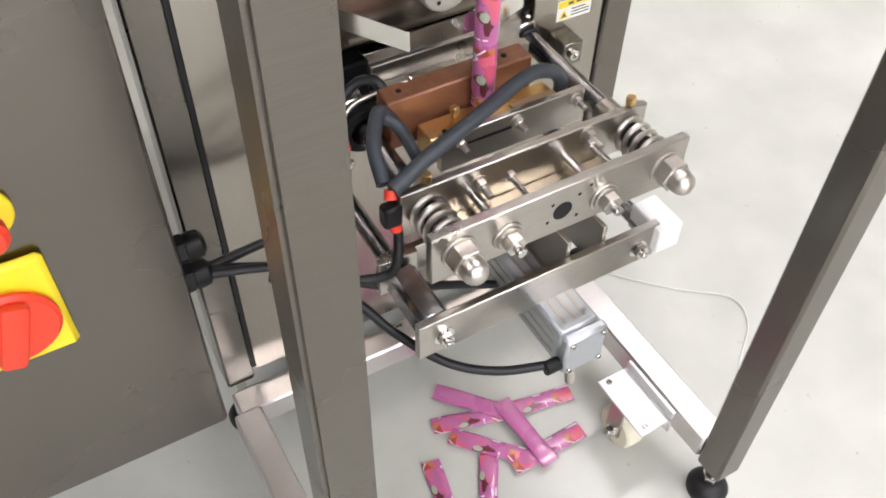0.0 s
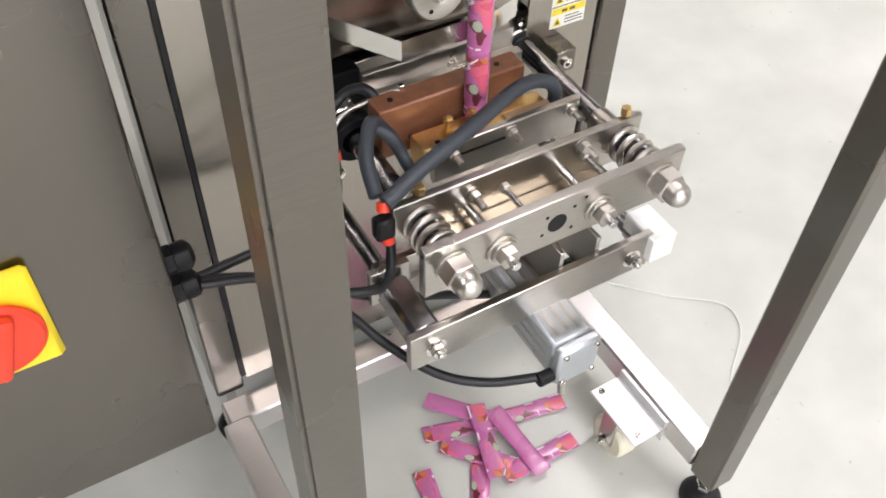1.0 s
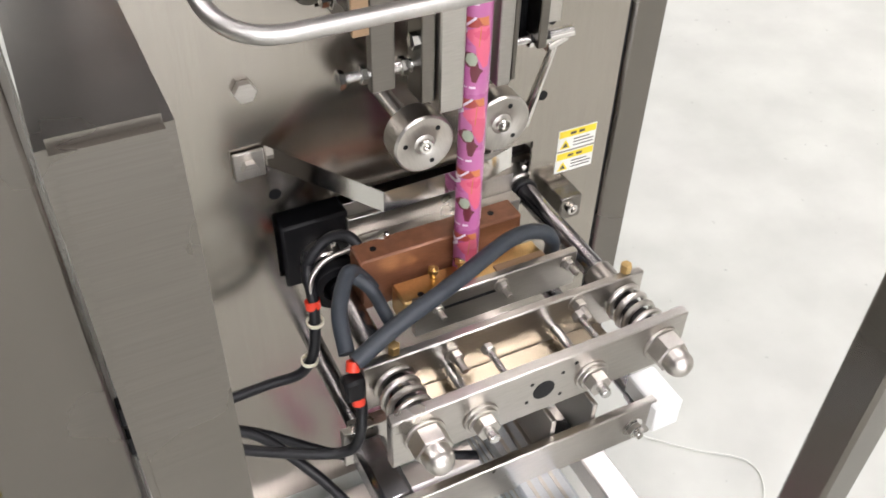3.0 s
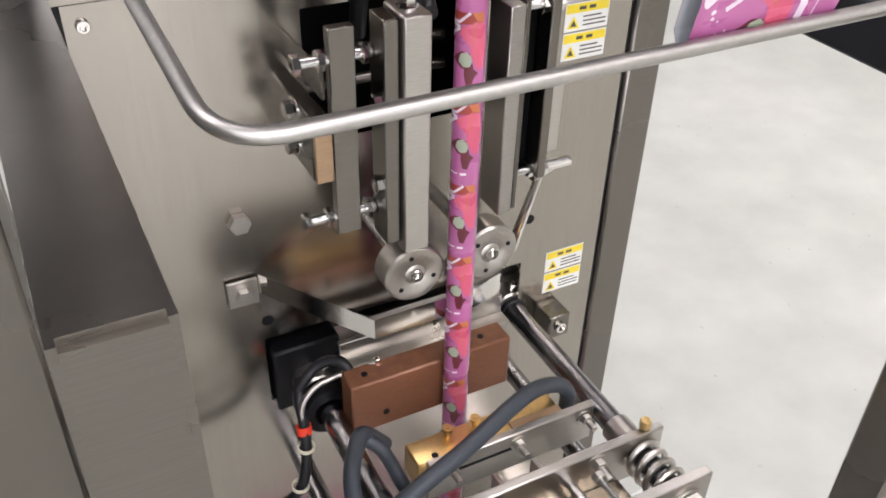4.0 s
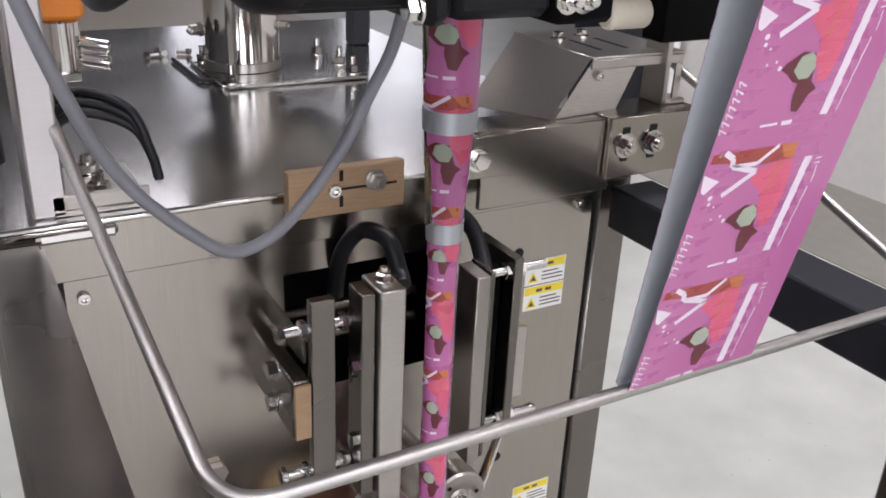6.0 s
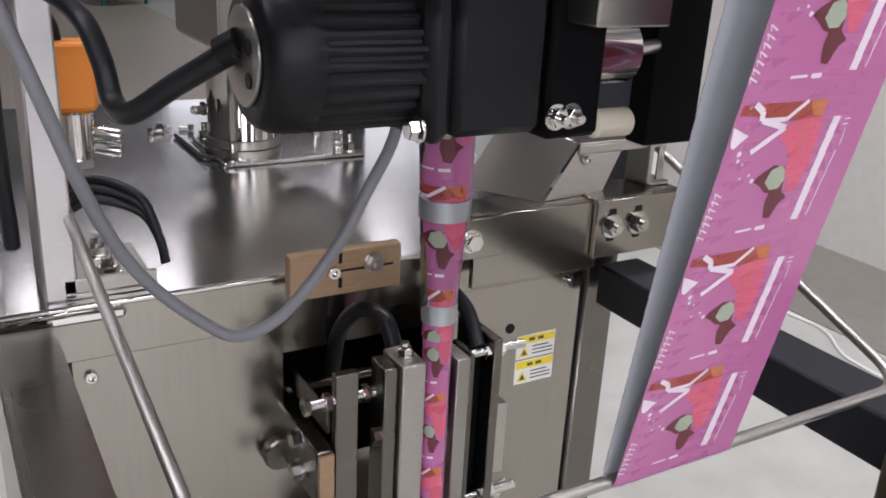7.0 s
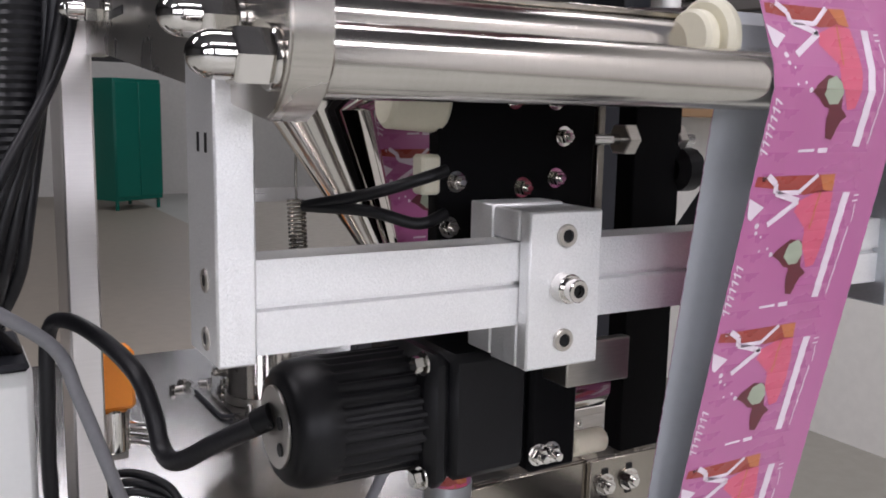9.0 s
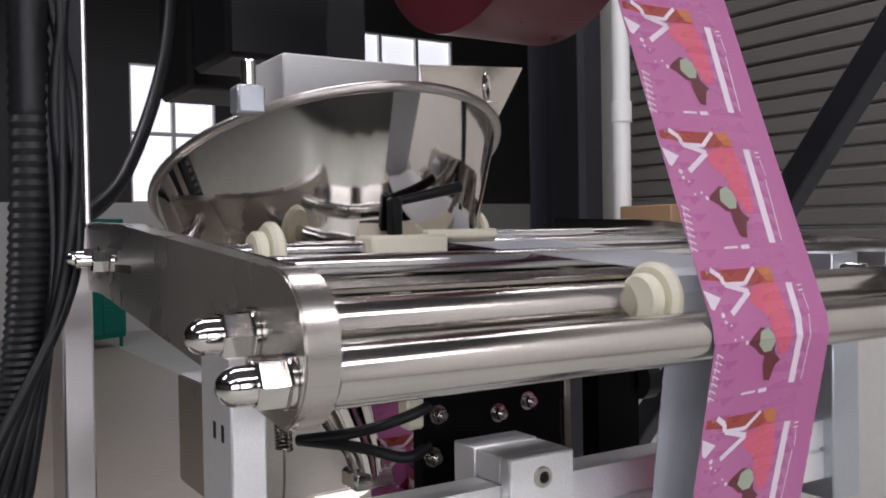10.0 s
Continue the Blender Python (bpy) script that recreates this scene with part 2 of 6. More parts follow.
def hose(bm, pts, r, n=10, seg=12, smooth=True):
    """A round bar or cable swept along a path."""
    path = smooth_path(pts, n) if smooth else [Vector(p) for p in pts]
    up = Vector((0, 0, 1))
    prev = None
    first = last = None
    for i, p in enumerate(path):
        d = (path[min(i + 1, len(path) - 1)] - path[max(i - 1, 0)]).normalized()
        if prev is None:
            side = d.cross(up if abs(d.z) < 0.9 else Vector((1, 0, 0))).normalized()
        else:
            side = (side - d * side.dot(d)).normalized()
        b = d.cross(side)
        ring = [bm.verts.new(p + side * (r * math.cos(2 * math.pi * k / seg)) + b * (r * math.sin(2 * math.pi * k / seg))) for k in range(seg)]
        if prev:
            for k in range(seg):
                bm.faces.new((prev[k], prev[(k + 1) % seg], ring[(k + 1) % seg], ring[k]))
        else:
            first = ring
        prev = last = ring
    bm.faces.new(first)
    bm.faces.new(list(reversed(last)))
    return bm


def turned(points, corner, n=8):
    """A path of straight runs joined by round corners of the given radius."""
    P = [Vector(p) for p in points]
    out = [P[0]]
    for a, b, c in zip(P, P[1:], P[2:]):
        u, v = (a - b).normalized(), (c - b).normalized()
        s, e = b + u * corner, b + v * corner
        for k in range(n + 1):
            t = k / n
            out.append(s * (1 - t) ** 2 + b * (2 * t * (1 - t)) + e * t * t)
    out.append(P[-1])
    return out


def bolt(bm, p, way, w=0.013, h=0.006, washer=True, stud=0.0):
    """A hexagon head on a washer, standing on p and pointing along way."""
    p, way = Vector(p), Vector(way).normalized()
    z = 0.0
    if washer:
        cyl(bm, p, p + way * 0.0013, w * 0.78, seg=20)
        z = 0.0015
    cyl(bm, p + way * z, p + way * (z + h), w * 0.577, seg=6, bev=0.0006)
    if stud:
        cyl(bm, p + way * (z + h), p + way * (z + h + stud), w * 0.3, seg=12, bev=0.0006)
    return bm


def socket(bm, p, way, r=0.006, h=0.005):
    """A round socket-head screw with its hexagon recess."""
    p, way = Vector(p), Vector(way).normalized()
    q = Matrix.Translation(p) @ way.to_track_quat("Z", "Y").to_matrix().to_4x4()
    lathe(bm, [(0, 0), (r, 0), (r, h - 0.0006), (r - 0.0006, h), (r * 0.58, h), (r * 0.54, h * 0.1), (0, h * 0.1)], q, 18)
    return bm


def acorn(bm, p, way, w=0.026, h=0.034):
    """A domed cap nut on a washer."""
    p, way = Vector(p), Vector(way).normalized()
    q = Matrix.Translation(p) @ way.to_track_quat("Z", "Y").to_matrix().to_4x4()
    cyl(bm, p, p + way * 0.003, w * 0.62, seg=24, bev=0.0005)
    cyl(bm, p + way * 0.003, p + way * (0.003 + h * 0.45), w * 0.577, seg=6, bev=0.001)
    r = w * 0.44
    z0 = 0.003 + h * 0.45
    lathe(bm, [(r, z0), (r, z0 + h * 0.2)] + [(r * math.cos(a), z0 + h * 0.2 + h * 0.32 * math.sin(a)) for a in (0.3, 0.6, 0.9, 1.2, 1.4)] + [(0, z0 + h * 0.52)], q, 24)
    return bm


def spring(bm, p0, p1, R, r, turns, seg=8):
    p0, p1 = Vector(p0), Vector(p1)
    d = (p1 - p0)
    q = d.to_track_quat("Z", "Y").to_matrix()
    n = int(turns * 20)
    pts = [p0 + d * (k / n) + q @ Vector((R * math.cos(2 * math.pi * turns * k / n), R * math.sin(2 * math.pi * turns * k / n), 0)) for k in range(n + 1)]
    return hose(bm, pts, r, seg=seg, smooth=False)


def mesh_of(name, bm, materials, origin=(0, 0, 0), angle=38):
    bmesh.ops.remove_doubles(bm, verts=bm.verts, dist=1e-6)
    bmesh.ops.recalc_face_normals(bm, faces=bm.faces)
    bmesh.ops.translate(bm, vec=-Vector(origin), verts=bm.verts)
    me = bpy.data.meshes.new(name)
    bm.to_mesh(me)
    bm.free()
    for m in (materials if isinstance(materials, (list, tuple)) else [materials]):
        me.materials.append(m)
    me.polygons.foreach_set("use_smooth", [True] * len(me.polygons))
    me.set_sharp_from_angle(angle=radians(angle))
    return me


def thing(name, at, label, category, group="", kind=""):
    ob = new(name)
    ob.empty_display_size = 0.02
    ob.location = at
    return tagged(ob, label, category, group, kind)


def origin_of(ob):
    o = Vector((0, 0, 0))
    while ob is not None:
        o += Vector(ob.location)
        ob = ob.parent
    return o


def part(name, bm, material, parent, label=""):
    """One mesh under a thing or a part; bm is in the world's space."""
    ob = new(name, mesh_of(name, bm, material, origin_of(parent)))
    ob.parent = parent
    return tagged(ob, label)


def single(name, bm, material, label, category, group="", kind="", at=(0, 0, 0)):
    ob = new(name, mesh_of(name, bm, material, at))
    ob.location = at
    return tagged(ob, label, category, group, kind)


def B():
    return bmesh.new()


def boxes(*dims, bev=0.0012):
    bm = B()
    for d in dims:
        box(bm, *d, bev=bev)
    return bm


# ---- hall ----
def hall():
    single("floor", boxes((-10, 12, -9, 16, -0.1, 0), bev=0), FLOOR, "grey-green epoxy factory floor, scuffed and stained", "floor", kind="structure")
    # wall beside the machine, with the shutter's opening in it
    bm = boxes((3.2, 3.4, -9, -1.2, 0, 6), (3.2, 3.4, -1.2, 3.55, 0, 1.5), (3.2, 3.4, 3.1, 3.55, 1.5, 6), (3.2, 3.4, -1.2, 3.1, 4.6, 6), bev=0)
    single("wall_east", bm, WALL, "white plastered wall with a low dado", "wall", kind="structure")
    sh = thing("roller_shutter", (3.34, 1, 1.5), "closed grey steel roller shutter with horizontal slats", "shutter", kind="structure")
    slat = B()
    box(slat, 3.30, 3.36, -1.2, 3.1, 1.5, 1.585, 0.012)
    first = part("slat", slat, SHUTTER, sh)
    for k in range(1, 34):
        o = first.copy()
        scene.collection.objects.link(o)
        o.parent = sh
        o.location = (0, 0, 0.092 * k)
    single("wall_north", boxes((-10, 2.4, 15, 15.2, 2.2, 7), (2.4, 3.2, 15, 15.2, 2.2, 7), (4.7, 6.4, 15, 15.2, 2.2, 7), (3.2, 4.7, 15, 15.2, 4.6, 7), (6.4, 9.8, 15, 15.2, 5.6, 7), (9.8, 12, 15, 15.2, 2.2, 7), bev=0),
           CLADDING, "far unseen hall wall with tall windows, kept dark to dim the steel's reflections", "wall", kind="structure")
    single("wall_dado", boxes((-10, 12, 14.98, 15.2, 0, 2.2), bev=0), WALL, "white dado of the far hall wall", "wall", kind="structure")
    for k, (a, b, c, d) in enumerate(((3.2, 4.7, 2.2, 4.6), (6.4, 9.8, 2.2, 5.6))):
        w = thing("window_%d" % (k + 1), (a, 15.1, c), "bright white-framed factory window with small panes", "window", kind="structure")
        bm = B()
        n = 4 if k else 2
        for i in range(n + 1):
            x = a + (b - a) * i / n
            box(bm, x - 0.035, x + 0.035, 15.02, 15.12, c, d, 0.004)
        for z in (c, (c + d) / 2, d):
            box(bm, a, b, 15.03, 15.11, z - 0.035, z + 0.035, 0.004)
        part("window_frame", bm, WHITE_PAINT, w)
        for i in range(n):
            part("pane", boxes((a + (b - a) * i / n, a + (b - a) * (i + 1) / n, 15.13, 15.14, c, d), bev=0), DAYLIGHT, w)
    # west and south walls stay out of view; dark so the steel reflects less
    single("wall_west", boxes((-10.2, -10, -9, 15, 0, 6.6), bev=0), CLADDING, "unseen hall wall, kept dark to dim the steel's reflections", "wall", kind="structure")
    edges = [-10.0] + [x for w in SOUTH_WINDOWS for x in w] + [3.2]
    piers = [(edges[i], edges[i + 1], -9.2, -9, 1.35, 4.65) for i in range(0, len(edges), 2)]
    single("wall_south", boxes((-10, 3.2, -9.2, -9, 0, 1.35), (-10, 3.2, -9.2, -9, 4.65, 6.6), *piers, bev=0), CLADDING, "unseen hall wall with tall windows, kept dark to dim the steel's reflections", "wall", kind="structure")
    for k, (a, b) in enumerate(SOUTH_WINDOWS):
        w = thing("window_%d" % (k + 3), (a, -9.1, 1.35), "bright white-framed factory window with small panes", "window", kind="structure")
        bm = B()
        for i in range(4):
            x = a + (b - a) * i / 3
            box(bm, x - 0.035, x + 0.035, -9.12, -9.03, 1.35, 4.65, 0.004)
        for z in (1.35, 2.45, 3.55, 4.65):
            box(bm, a, b, -9.11, -9.04, z - 0.035, z + 0.035, 0.004)
        part("window_frame", bm, WHITE_PAINT, w)
        for i in range(3):
            part("pane", boxes((a + (b - a) * i / 3, a + (b - a) * (i + 1) / 3, -9.14, -9.13, 1.35, 4.65), bev=0), DAYLIGHT, w)
    # thin beige sheet over the far floor, darker than the near floor
    single("floor_aisle", boxes((-10, 2.43, 3.4, 14.98, 0.0, 0.004), bev=0), BEIGE_FLOOR, "darker beige floor of the far aisle", "floor", kind="structure")
    single("wall_far_east", boxes((12, 12.2, 3.55, 15, 0, 6.6), (3.4, 12, 3.4, 3.55, 0, 6.6), bev=0), WALL, "white plastered hall wall", "wall", kind="structure")
    single("ceiling", boxes((-10.2, 12.2, -9.2, 15.2, 6.6, 6.7), bev=0), ROOF, "grey sheet-metal hall roof", "ceiling", kind="structure")
    # column, pipe and far things beside the shutter
    col = B()
    box(col, 2.75, 3.05, 3.05, 3.07, 0, 6.6, 0.002)
    box(col, 2.75, 3.05, 3.33, 3.35, 0, 6.6, 0.002)
    box(col, 2.89, 2.91, 3.07, 3.33, 0, 6.6, 0.002)
    single("steel_column", col, DARK_STEEL, "dark blue-black steel roof column", "column", kind="structure")
    single("wall_pipe", cyl(cyl(B(), (3.1, 2.94, 0), (3.1, 2.94, 6.6), 0.05, seg=20), (3.1, 2.94, 2.2), (3.1, 2.94, 2.32), 0.058, seg=20, bev=0.004), WHITE_PAINT, "white plastic downpipe with a coupling", "pipe", kind="structure")
    single("cardboard_box", boxes((2.98, 3.18, 2.46, 2.84, 1.5, 1.72), bev=0.006), CARD, "brown cardboard carton on the wall ledge", "box")
    # thin olive-grey strip over the floor, darker than the rest
    single("floor_strip", boxes((2.43, 3.2, -9, 3.4, 0.0, 0.004), bev=0), OLIVE_FLOOR, "darker olive-grey floor strip along the wall", "floor", kind="structure")
    cord = [(2.2, 1.75, 0.006), (2.32, 1.6, 0.006), (2.38, 1.37, 0.006), (2.39, 1.17, 0.006), (2.27, 0.97, 0.006), (2.3, 0.7, 0.006), (2.6, 0.5, 0.006)]
    single("white_cord", hose(B(), cord, 0.006, 10, 8), WHITE_PAINT, "white cable lying loose on the floor", "cable")
    tube = [(0.2, 0.1, 0.004), (0.325, -0.04, 0.004), (0.394, -0.11, 0.004), (0.465, -0.17, 0.004), (0.45, -0.23, 0.004), (0.365, -0.3, 0.004), (0.36, -0.36, 0.004)]
    single("clear_air_tube", hose(B(), tube, 0.0012, 10, 8), PALE_TUBE, "thin pale air tube lying on the floor", "tube")


def locker():
    x0, x1, y0, y1, h = 1.85, 2.68, 12.5, 13.24, 1.88
    lk = thing("locker", (x0, y0, 0), "dark green steel locker on short legs", "locker")
    part("body", boxes((x0, x1, y0, y1, 0.14, h), bev=0.01), GREEN, lk)
    for a in (x0 + 0.01, (x0 + x1) / 2 + 0.005):
        part("door", boxes((a, a + 0.4, y0 - 0.02, y0 - 0.002, 0.2, h - 0.05), bev=0.006), GREEN, lk)
    for a in (x0 + 0.03, x1 - 0.07):
        for b in (y0 + 0.03, y1 - 0.07):
            part("leg", boxes((a, a + 0.04, b, b + 0.04, 0, 0.14), bev=0.003), GREEN, lk)
    lk.rotation_euler = (0, 0, radians(28))


hall()
locker()


# ---- machine frame and cabinet ----
def cabinet():
    cab = thing("machine_cabinet", (-0.05, 0.3, 0.1), "brushed stainless steel packaging machine cabinet with a flat top", "cabinet")
    # front sheet, pieced round its two openings
    hx0, hx1, hz0, hz1 = -0.222, 0.092, 0.55, 0.640
    vx0, vx1, vz0, vz1 = -0.158, 0.0, 0.858, 0.988
    bm = boxes((-0.345, 0.199, 0, 0.004, 0.14, hz0), (-0.345, hx0, 0, 0.004, hz0, hz1), (hx1, 0.199, 0, 0.004, hz0, hz1),
               (-0.345, 0.199, 0, 0.004, hz1, vz0), (-0.345, vx0, 0, 0.004, vz0, vz1), (vx1, 0.199, 0, 0.004, vz0, vz1),
               (-0.345, 0.199, 0, 0.004, vz1, 1.018), bev=0)
    part("front_panel", bm, PANEL, cab, "satin stainless front panel with two cut-outs")
    # added black sheet puts the shade inside the cut-outs into its colour
    part("black_backing", boxes((-0.34, 0.2, 0.2, 0.21, 0.14, 1.02), bev=0), BLACK, cab)
    part("corner_post", boxes((0.205, 0.252, -0.002, 0.045, 0.12, 1.035), bev=0.004), STEEL, cab)
    part("door_seal", boxes((0.199, 0.205, 0.004, 0.03, 0.14, 1.03), bev=0), RUBBER, cab)
    part("left_post", boxes((-0.392, -0.351, -0.001, 0.045, 0.12, 1.06), bev=0.003), STEEL, cab)
    part("left_seal", boxes((-0.351, -0.345, 0.004, 0.03, 0.14, 1.03), bev=0), RUBBER, cab)
    part("side_panel", boxes((0.246, 0.25, 0.045, 0.78, 0.12, 1.06), bev=0.0), PANEL, cab)
    part("side_panel", boxes((-0.39, -0.386, 0.045, 0.78, 0.12, 1.06), bev=0.0), PANEL, cab)
    part("back_panel", boxes((-0.39, 0.25, 0.78, 0.784, 0.12, 1.06), bev=0.0), PANEL, cab)
    part("bottom_rail", boxes((-0.392, 0.2, -0.05, -0.008, 0.072, 0.118), bev=0.003), TUBE_WHITE, cab)
    part("top_band", boxes((-0.36, 0.19, -0.006, -0.001, 1.02, 1.068), bev=0.001), PANEL, cab, "polished folded top edge")
    part("top_sheet", boxes((-0.42, 0.25, -0.012, 0.79, 1.068, 1.074), bev=0.002), TOP, cab, "mirror-like flat top sheet")
    part("top_flange", boxes((-0.62, -0.30, -0.016, -0.007, 1.058, 1.069), bev=0.003), POLISH, cab)
    # deep band on the other half, with slotted bracket
    part("side_band", boxes((0.03, 0.19, -0.032, -0.026, 1.035, 1.113), (0.03, 0.19, -0.026, 0.02, 1.108, 1.113), bev=0.0015), PANEL, cab)
    part("bolt_plate", boxes((0.0, 0.065, -0.037, -0.033, 1.07, 1.112), bev=0.001), PANEL, cab)
    br = part("slotted_bracket", boxes((0.178, 0.30, -0.040, -0.033, 1.05, 1.115), (0.178, 0.30, -0.033, 0.02, 1.109, 1.115), bev=0.001), PANEL, cab, "bent steel bracket with two slotted bolts")
    for x in (0.199, 0.235):
        part("slot", boxes((x - 0.0042, x + 0.0042, -0.0412, -0.0402, 1.068, 1.104), bev=0.0), BLACK, br)
        part("bolt", bolt(B(), (x, -0.041, 1.085), (0, -1, 0), 0.017, 0.008, True, 0.004), POLISH, br)
    part("bolt", bolt(B(), (0.024, -0.037, 1.09), (0, -1, 0), 0.016, 0.008), POLISH, cab)
    bp = part("phenolic_plate", boxes((-0.163, -0.052, -0.034, -0.022, 1.055, 1.098), bev=0.001), BROWN_PLATE, cab, "brown phenolic clamp plate")
    part("bolt", bolt(B(), (-0.081, -0.034, 1.083), (0, -1, 0), 0.013, 0.007, True, 0.005), STEEL_H, bp)
    part("screw", socket(B(), (-0.121, -0.034, 1.078), (0, -1, 0), 0.006, 0.004), POLISH, bp)
    part("slot", boxes((-0.118, -0.06, -0.0346, -0.0342, 1.0775, 1.0795), bev=0), BLACK, bp)
    for z in (1.062, 1.086):
        part("slot", boxes((-0.116, -0.1125, -0.0346, -0.0342, z, z + 0.01), bev=0), BLACK, bp)
    # screws and holes in the front panel
    for x, z in ((-0.331, 1.001), (0.18, 1.01)):
        part("screw", socket(B(), (x, -0.0, z), (0, -1, 0), 0.0055, 0.004), POLISH, cab)
    part("bolt", bolt(B(), (-0.233, 0, 0.792), (0, -1, 0), 0.019, 0.009, False), STEEL_H, cab)
    for x, z, r in ((0.106, 0.963, 0.006), (-0.216, 0.664, 0.0065), (0.098, 0.70, 0.006), (0.1, 0.79, 0.004)):
        part("hole", cyl(B(), (x, -0.0006, z), (x, 0.003, z), r, seg=18), BLACK, cab)
    # frame of the horizontal cut-out
    part("slot_rail", boxes((-0.215, 0.115, 0.03, 0.05, 0.57, 0.60), (-0.2, 0.1, 0.06, 0.09, 0.48, 0.52), bev=0.001), STEEL_H, cab)
    return cab


def sticker(x, z):
    s = thing("warning_sticker", (x, 0, z), "small white and yellow warning sticker on the steel panel", "sticker", "warning stickers")
    w, h = 0.053, 0.0295
    part("backing", boxes((x, x + w, -0.0005, 0, z, z + h), bev=0), LABEL_WHITE, s)
    part("header", boxes((x + 0.001, x + w - 0.001, -0.0009, -0.0006, z + h - 0.0105, z + h - 0.001), bev=0), LABEL_YELLOW, s)
    bm = B()
    v = [bm.verts.new(p) for p in ((x + 0.003, -0.0009, z + 0.003), (x + 0.018, -0.0009, z + 0.003), (x + 0.0105, -0.0009, z + 0.016))]
    bm.faces.new(v)
    part("triangle", bm, LABEL_YELLOW, s)
    bm = B()
    v = [bm.verts.new(p) for p in ((x + 0.0065, -0.0012, z + 0.005), (x + 0.0145, -0.0012, z + 0.005), (x + 0.0105, -0.0012, z + 0.012))]
    bm.faces.new(v)
    part("pictogram", bm, LABEL_INK, s)
    bm = boxes((x + 0.016, x + 0.024, -0.0012, -0.001, z + h - 0.0075, z + h - 0.004), (x + 0.028, x + 0.036, -0.0012, -0.001, z + h - 0.0075, z + h - 0.004), bev=0)
    for i in range(3):
        box(bm, x + 0.022, x + 0.05 - 0.006 * (i == 2), -0.0009, -0.0007, z + 0.0045 + 0.0045 * i, z + 0.006 + 0.0045 * i, 0)
    part("printed_lines", bm, LABEL_INK, s)


def frame_tubes():
    fr = thing("tube_stand", (-0.1, -0.2, 0.0), "welded stainless square-tube stand on levelling feet", "frame")
    out = ((-0.447, 0.07), (-0.402, 0.07), (-0.402, 1.016), (-0.02, 1.016), (-0.02, 1.064), (-0.447, 1.064))
    bm = B()
    ea, eb = ([bm.verts.new((x, y, z)) for y, z in out] for x in (-0.403, -0.357))
    bm.faces.new(ea)
    bm.faces.new(list(reversed(eb)))
    for k in range(len(out)):
        bm.faces.new((ea[k - 1], eb[k - 1], eb[k], ea[k]))
    bmesh.ops.recalc_face_normals(bm, faces=bm.faces[:])
    bmesh.ops.bevel(bm, geom=bm.edges[:], offset=0.004, segments=2, affect="EDGES")
    part("angled_post", bm, STEEL, fr, "welded post with a level arm")
    part("post", boxes((0.16, 0.204, -0.453, -0.409, 0.07, 1.033), bev=0.004), STEEL, fr)
    part("base_tube", boxes((-0.403, -0.362, -0.402, -0.05, 0.08, 0.124), bev=0.003), TUBE_WHITE, fr)
    part("base_tube", boxes((0.158, 0.2, -0.409, -0.05, 0.08, 0.125), bev=0.003), TUBE_WHITE, fr)
    part("top_tube", boxes((0.205, 0.262, -0.5, -0.02, 0.985, 1.033), bev=0.003), DARK_STEEL, fr)
    for x, y in ((0.182, -0.431), (-0.38, -0.425), (-0.37, 0.02), (0.22, 0.02), (-0.37, 0.75), (0.22, 0.75)):
        foot = part("foot", lathe(B(), [(0, 0), (0.03, 0), (0.031, 0.01), (0.024, 0.022), (0.012, 0.028), (0, 0.028)], Matrix.Translation((x, y, 0)), 28), RUBBER, fr, "black rubber levelling foot")
        part("stem", cyl(B(), (x, y, 0.028), (x, y, 0.085 if y < 0 else 0.125), 0.008, seg=14), POLISH, foot)
        part("nut", cyl(B(), (x, y, 0.034), (x, y, 0.046), 0.014, seg=6, bev=0.001), POLISH, foot)
    # caster bracket on the base tube
    cb = part("caster_plate", boxes((0.098, 0.158, -0.352, -0.246, 0.098, 0.103), (0.152, 0.158, -0.352, -0.246, 0.07, 0.12), bev=0.001), ALU, fr, "bare aluminium caster plate")
    for y in (-0.342, -0.256):
        part("bolt", socket(B(), (0.112, y, 0.103), (0, 0, 1), 0.005, 0.004), POLISH, cb)
    part("wheel", cyl(B(), (0.105, -0.295, 0.035), (0.135, -0.295, 0.035), 0.035, seg=28, bev=0.004), CREAM, fr)
    part("fork", boxes((0.1, 0.104, -0.31, -0.28, 0.03, 0.098), (0.136, 0.14, -0.31, -0.28, 0.03, 0.098), bev=0.001), STEEL_H, fr)
    part("axle_nut", bolt(B(), (0.1, -0.295, 0.035), (-1, 0, 0), 0.014, 0.008, True, 0.004), POLISH, fr)


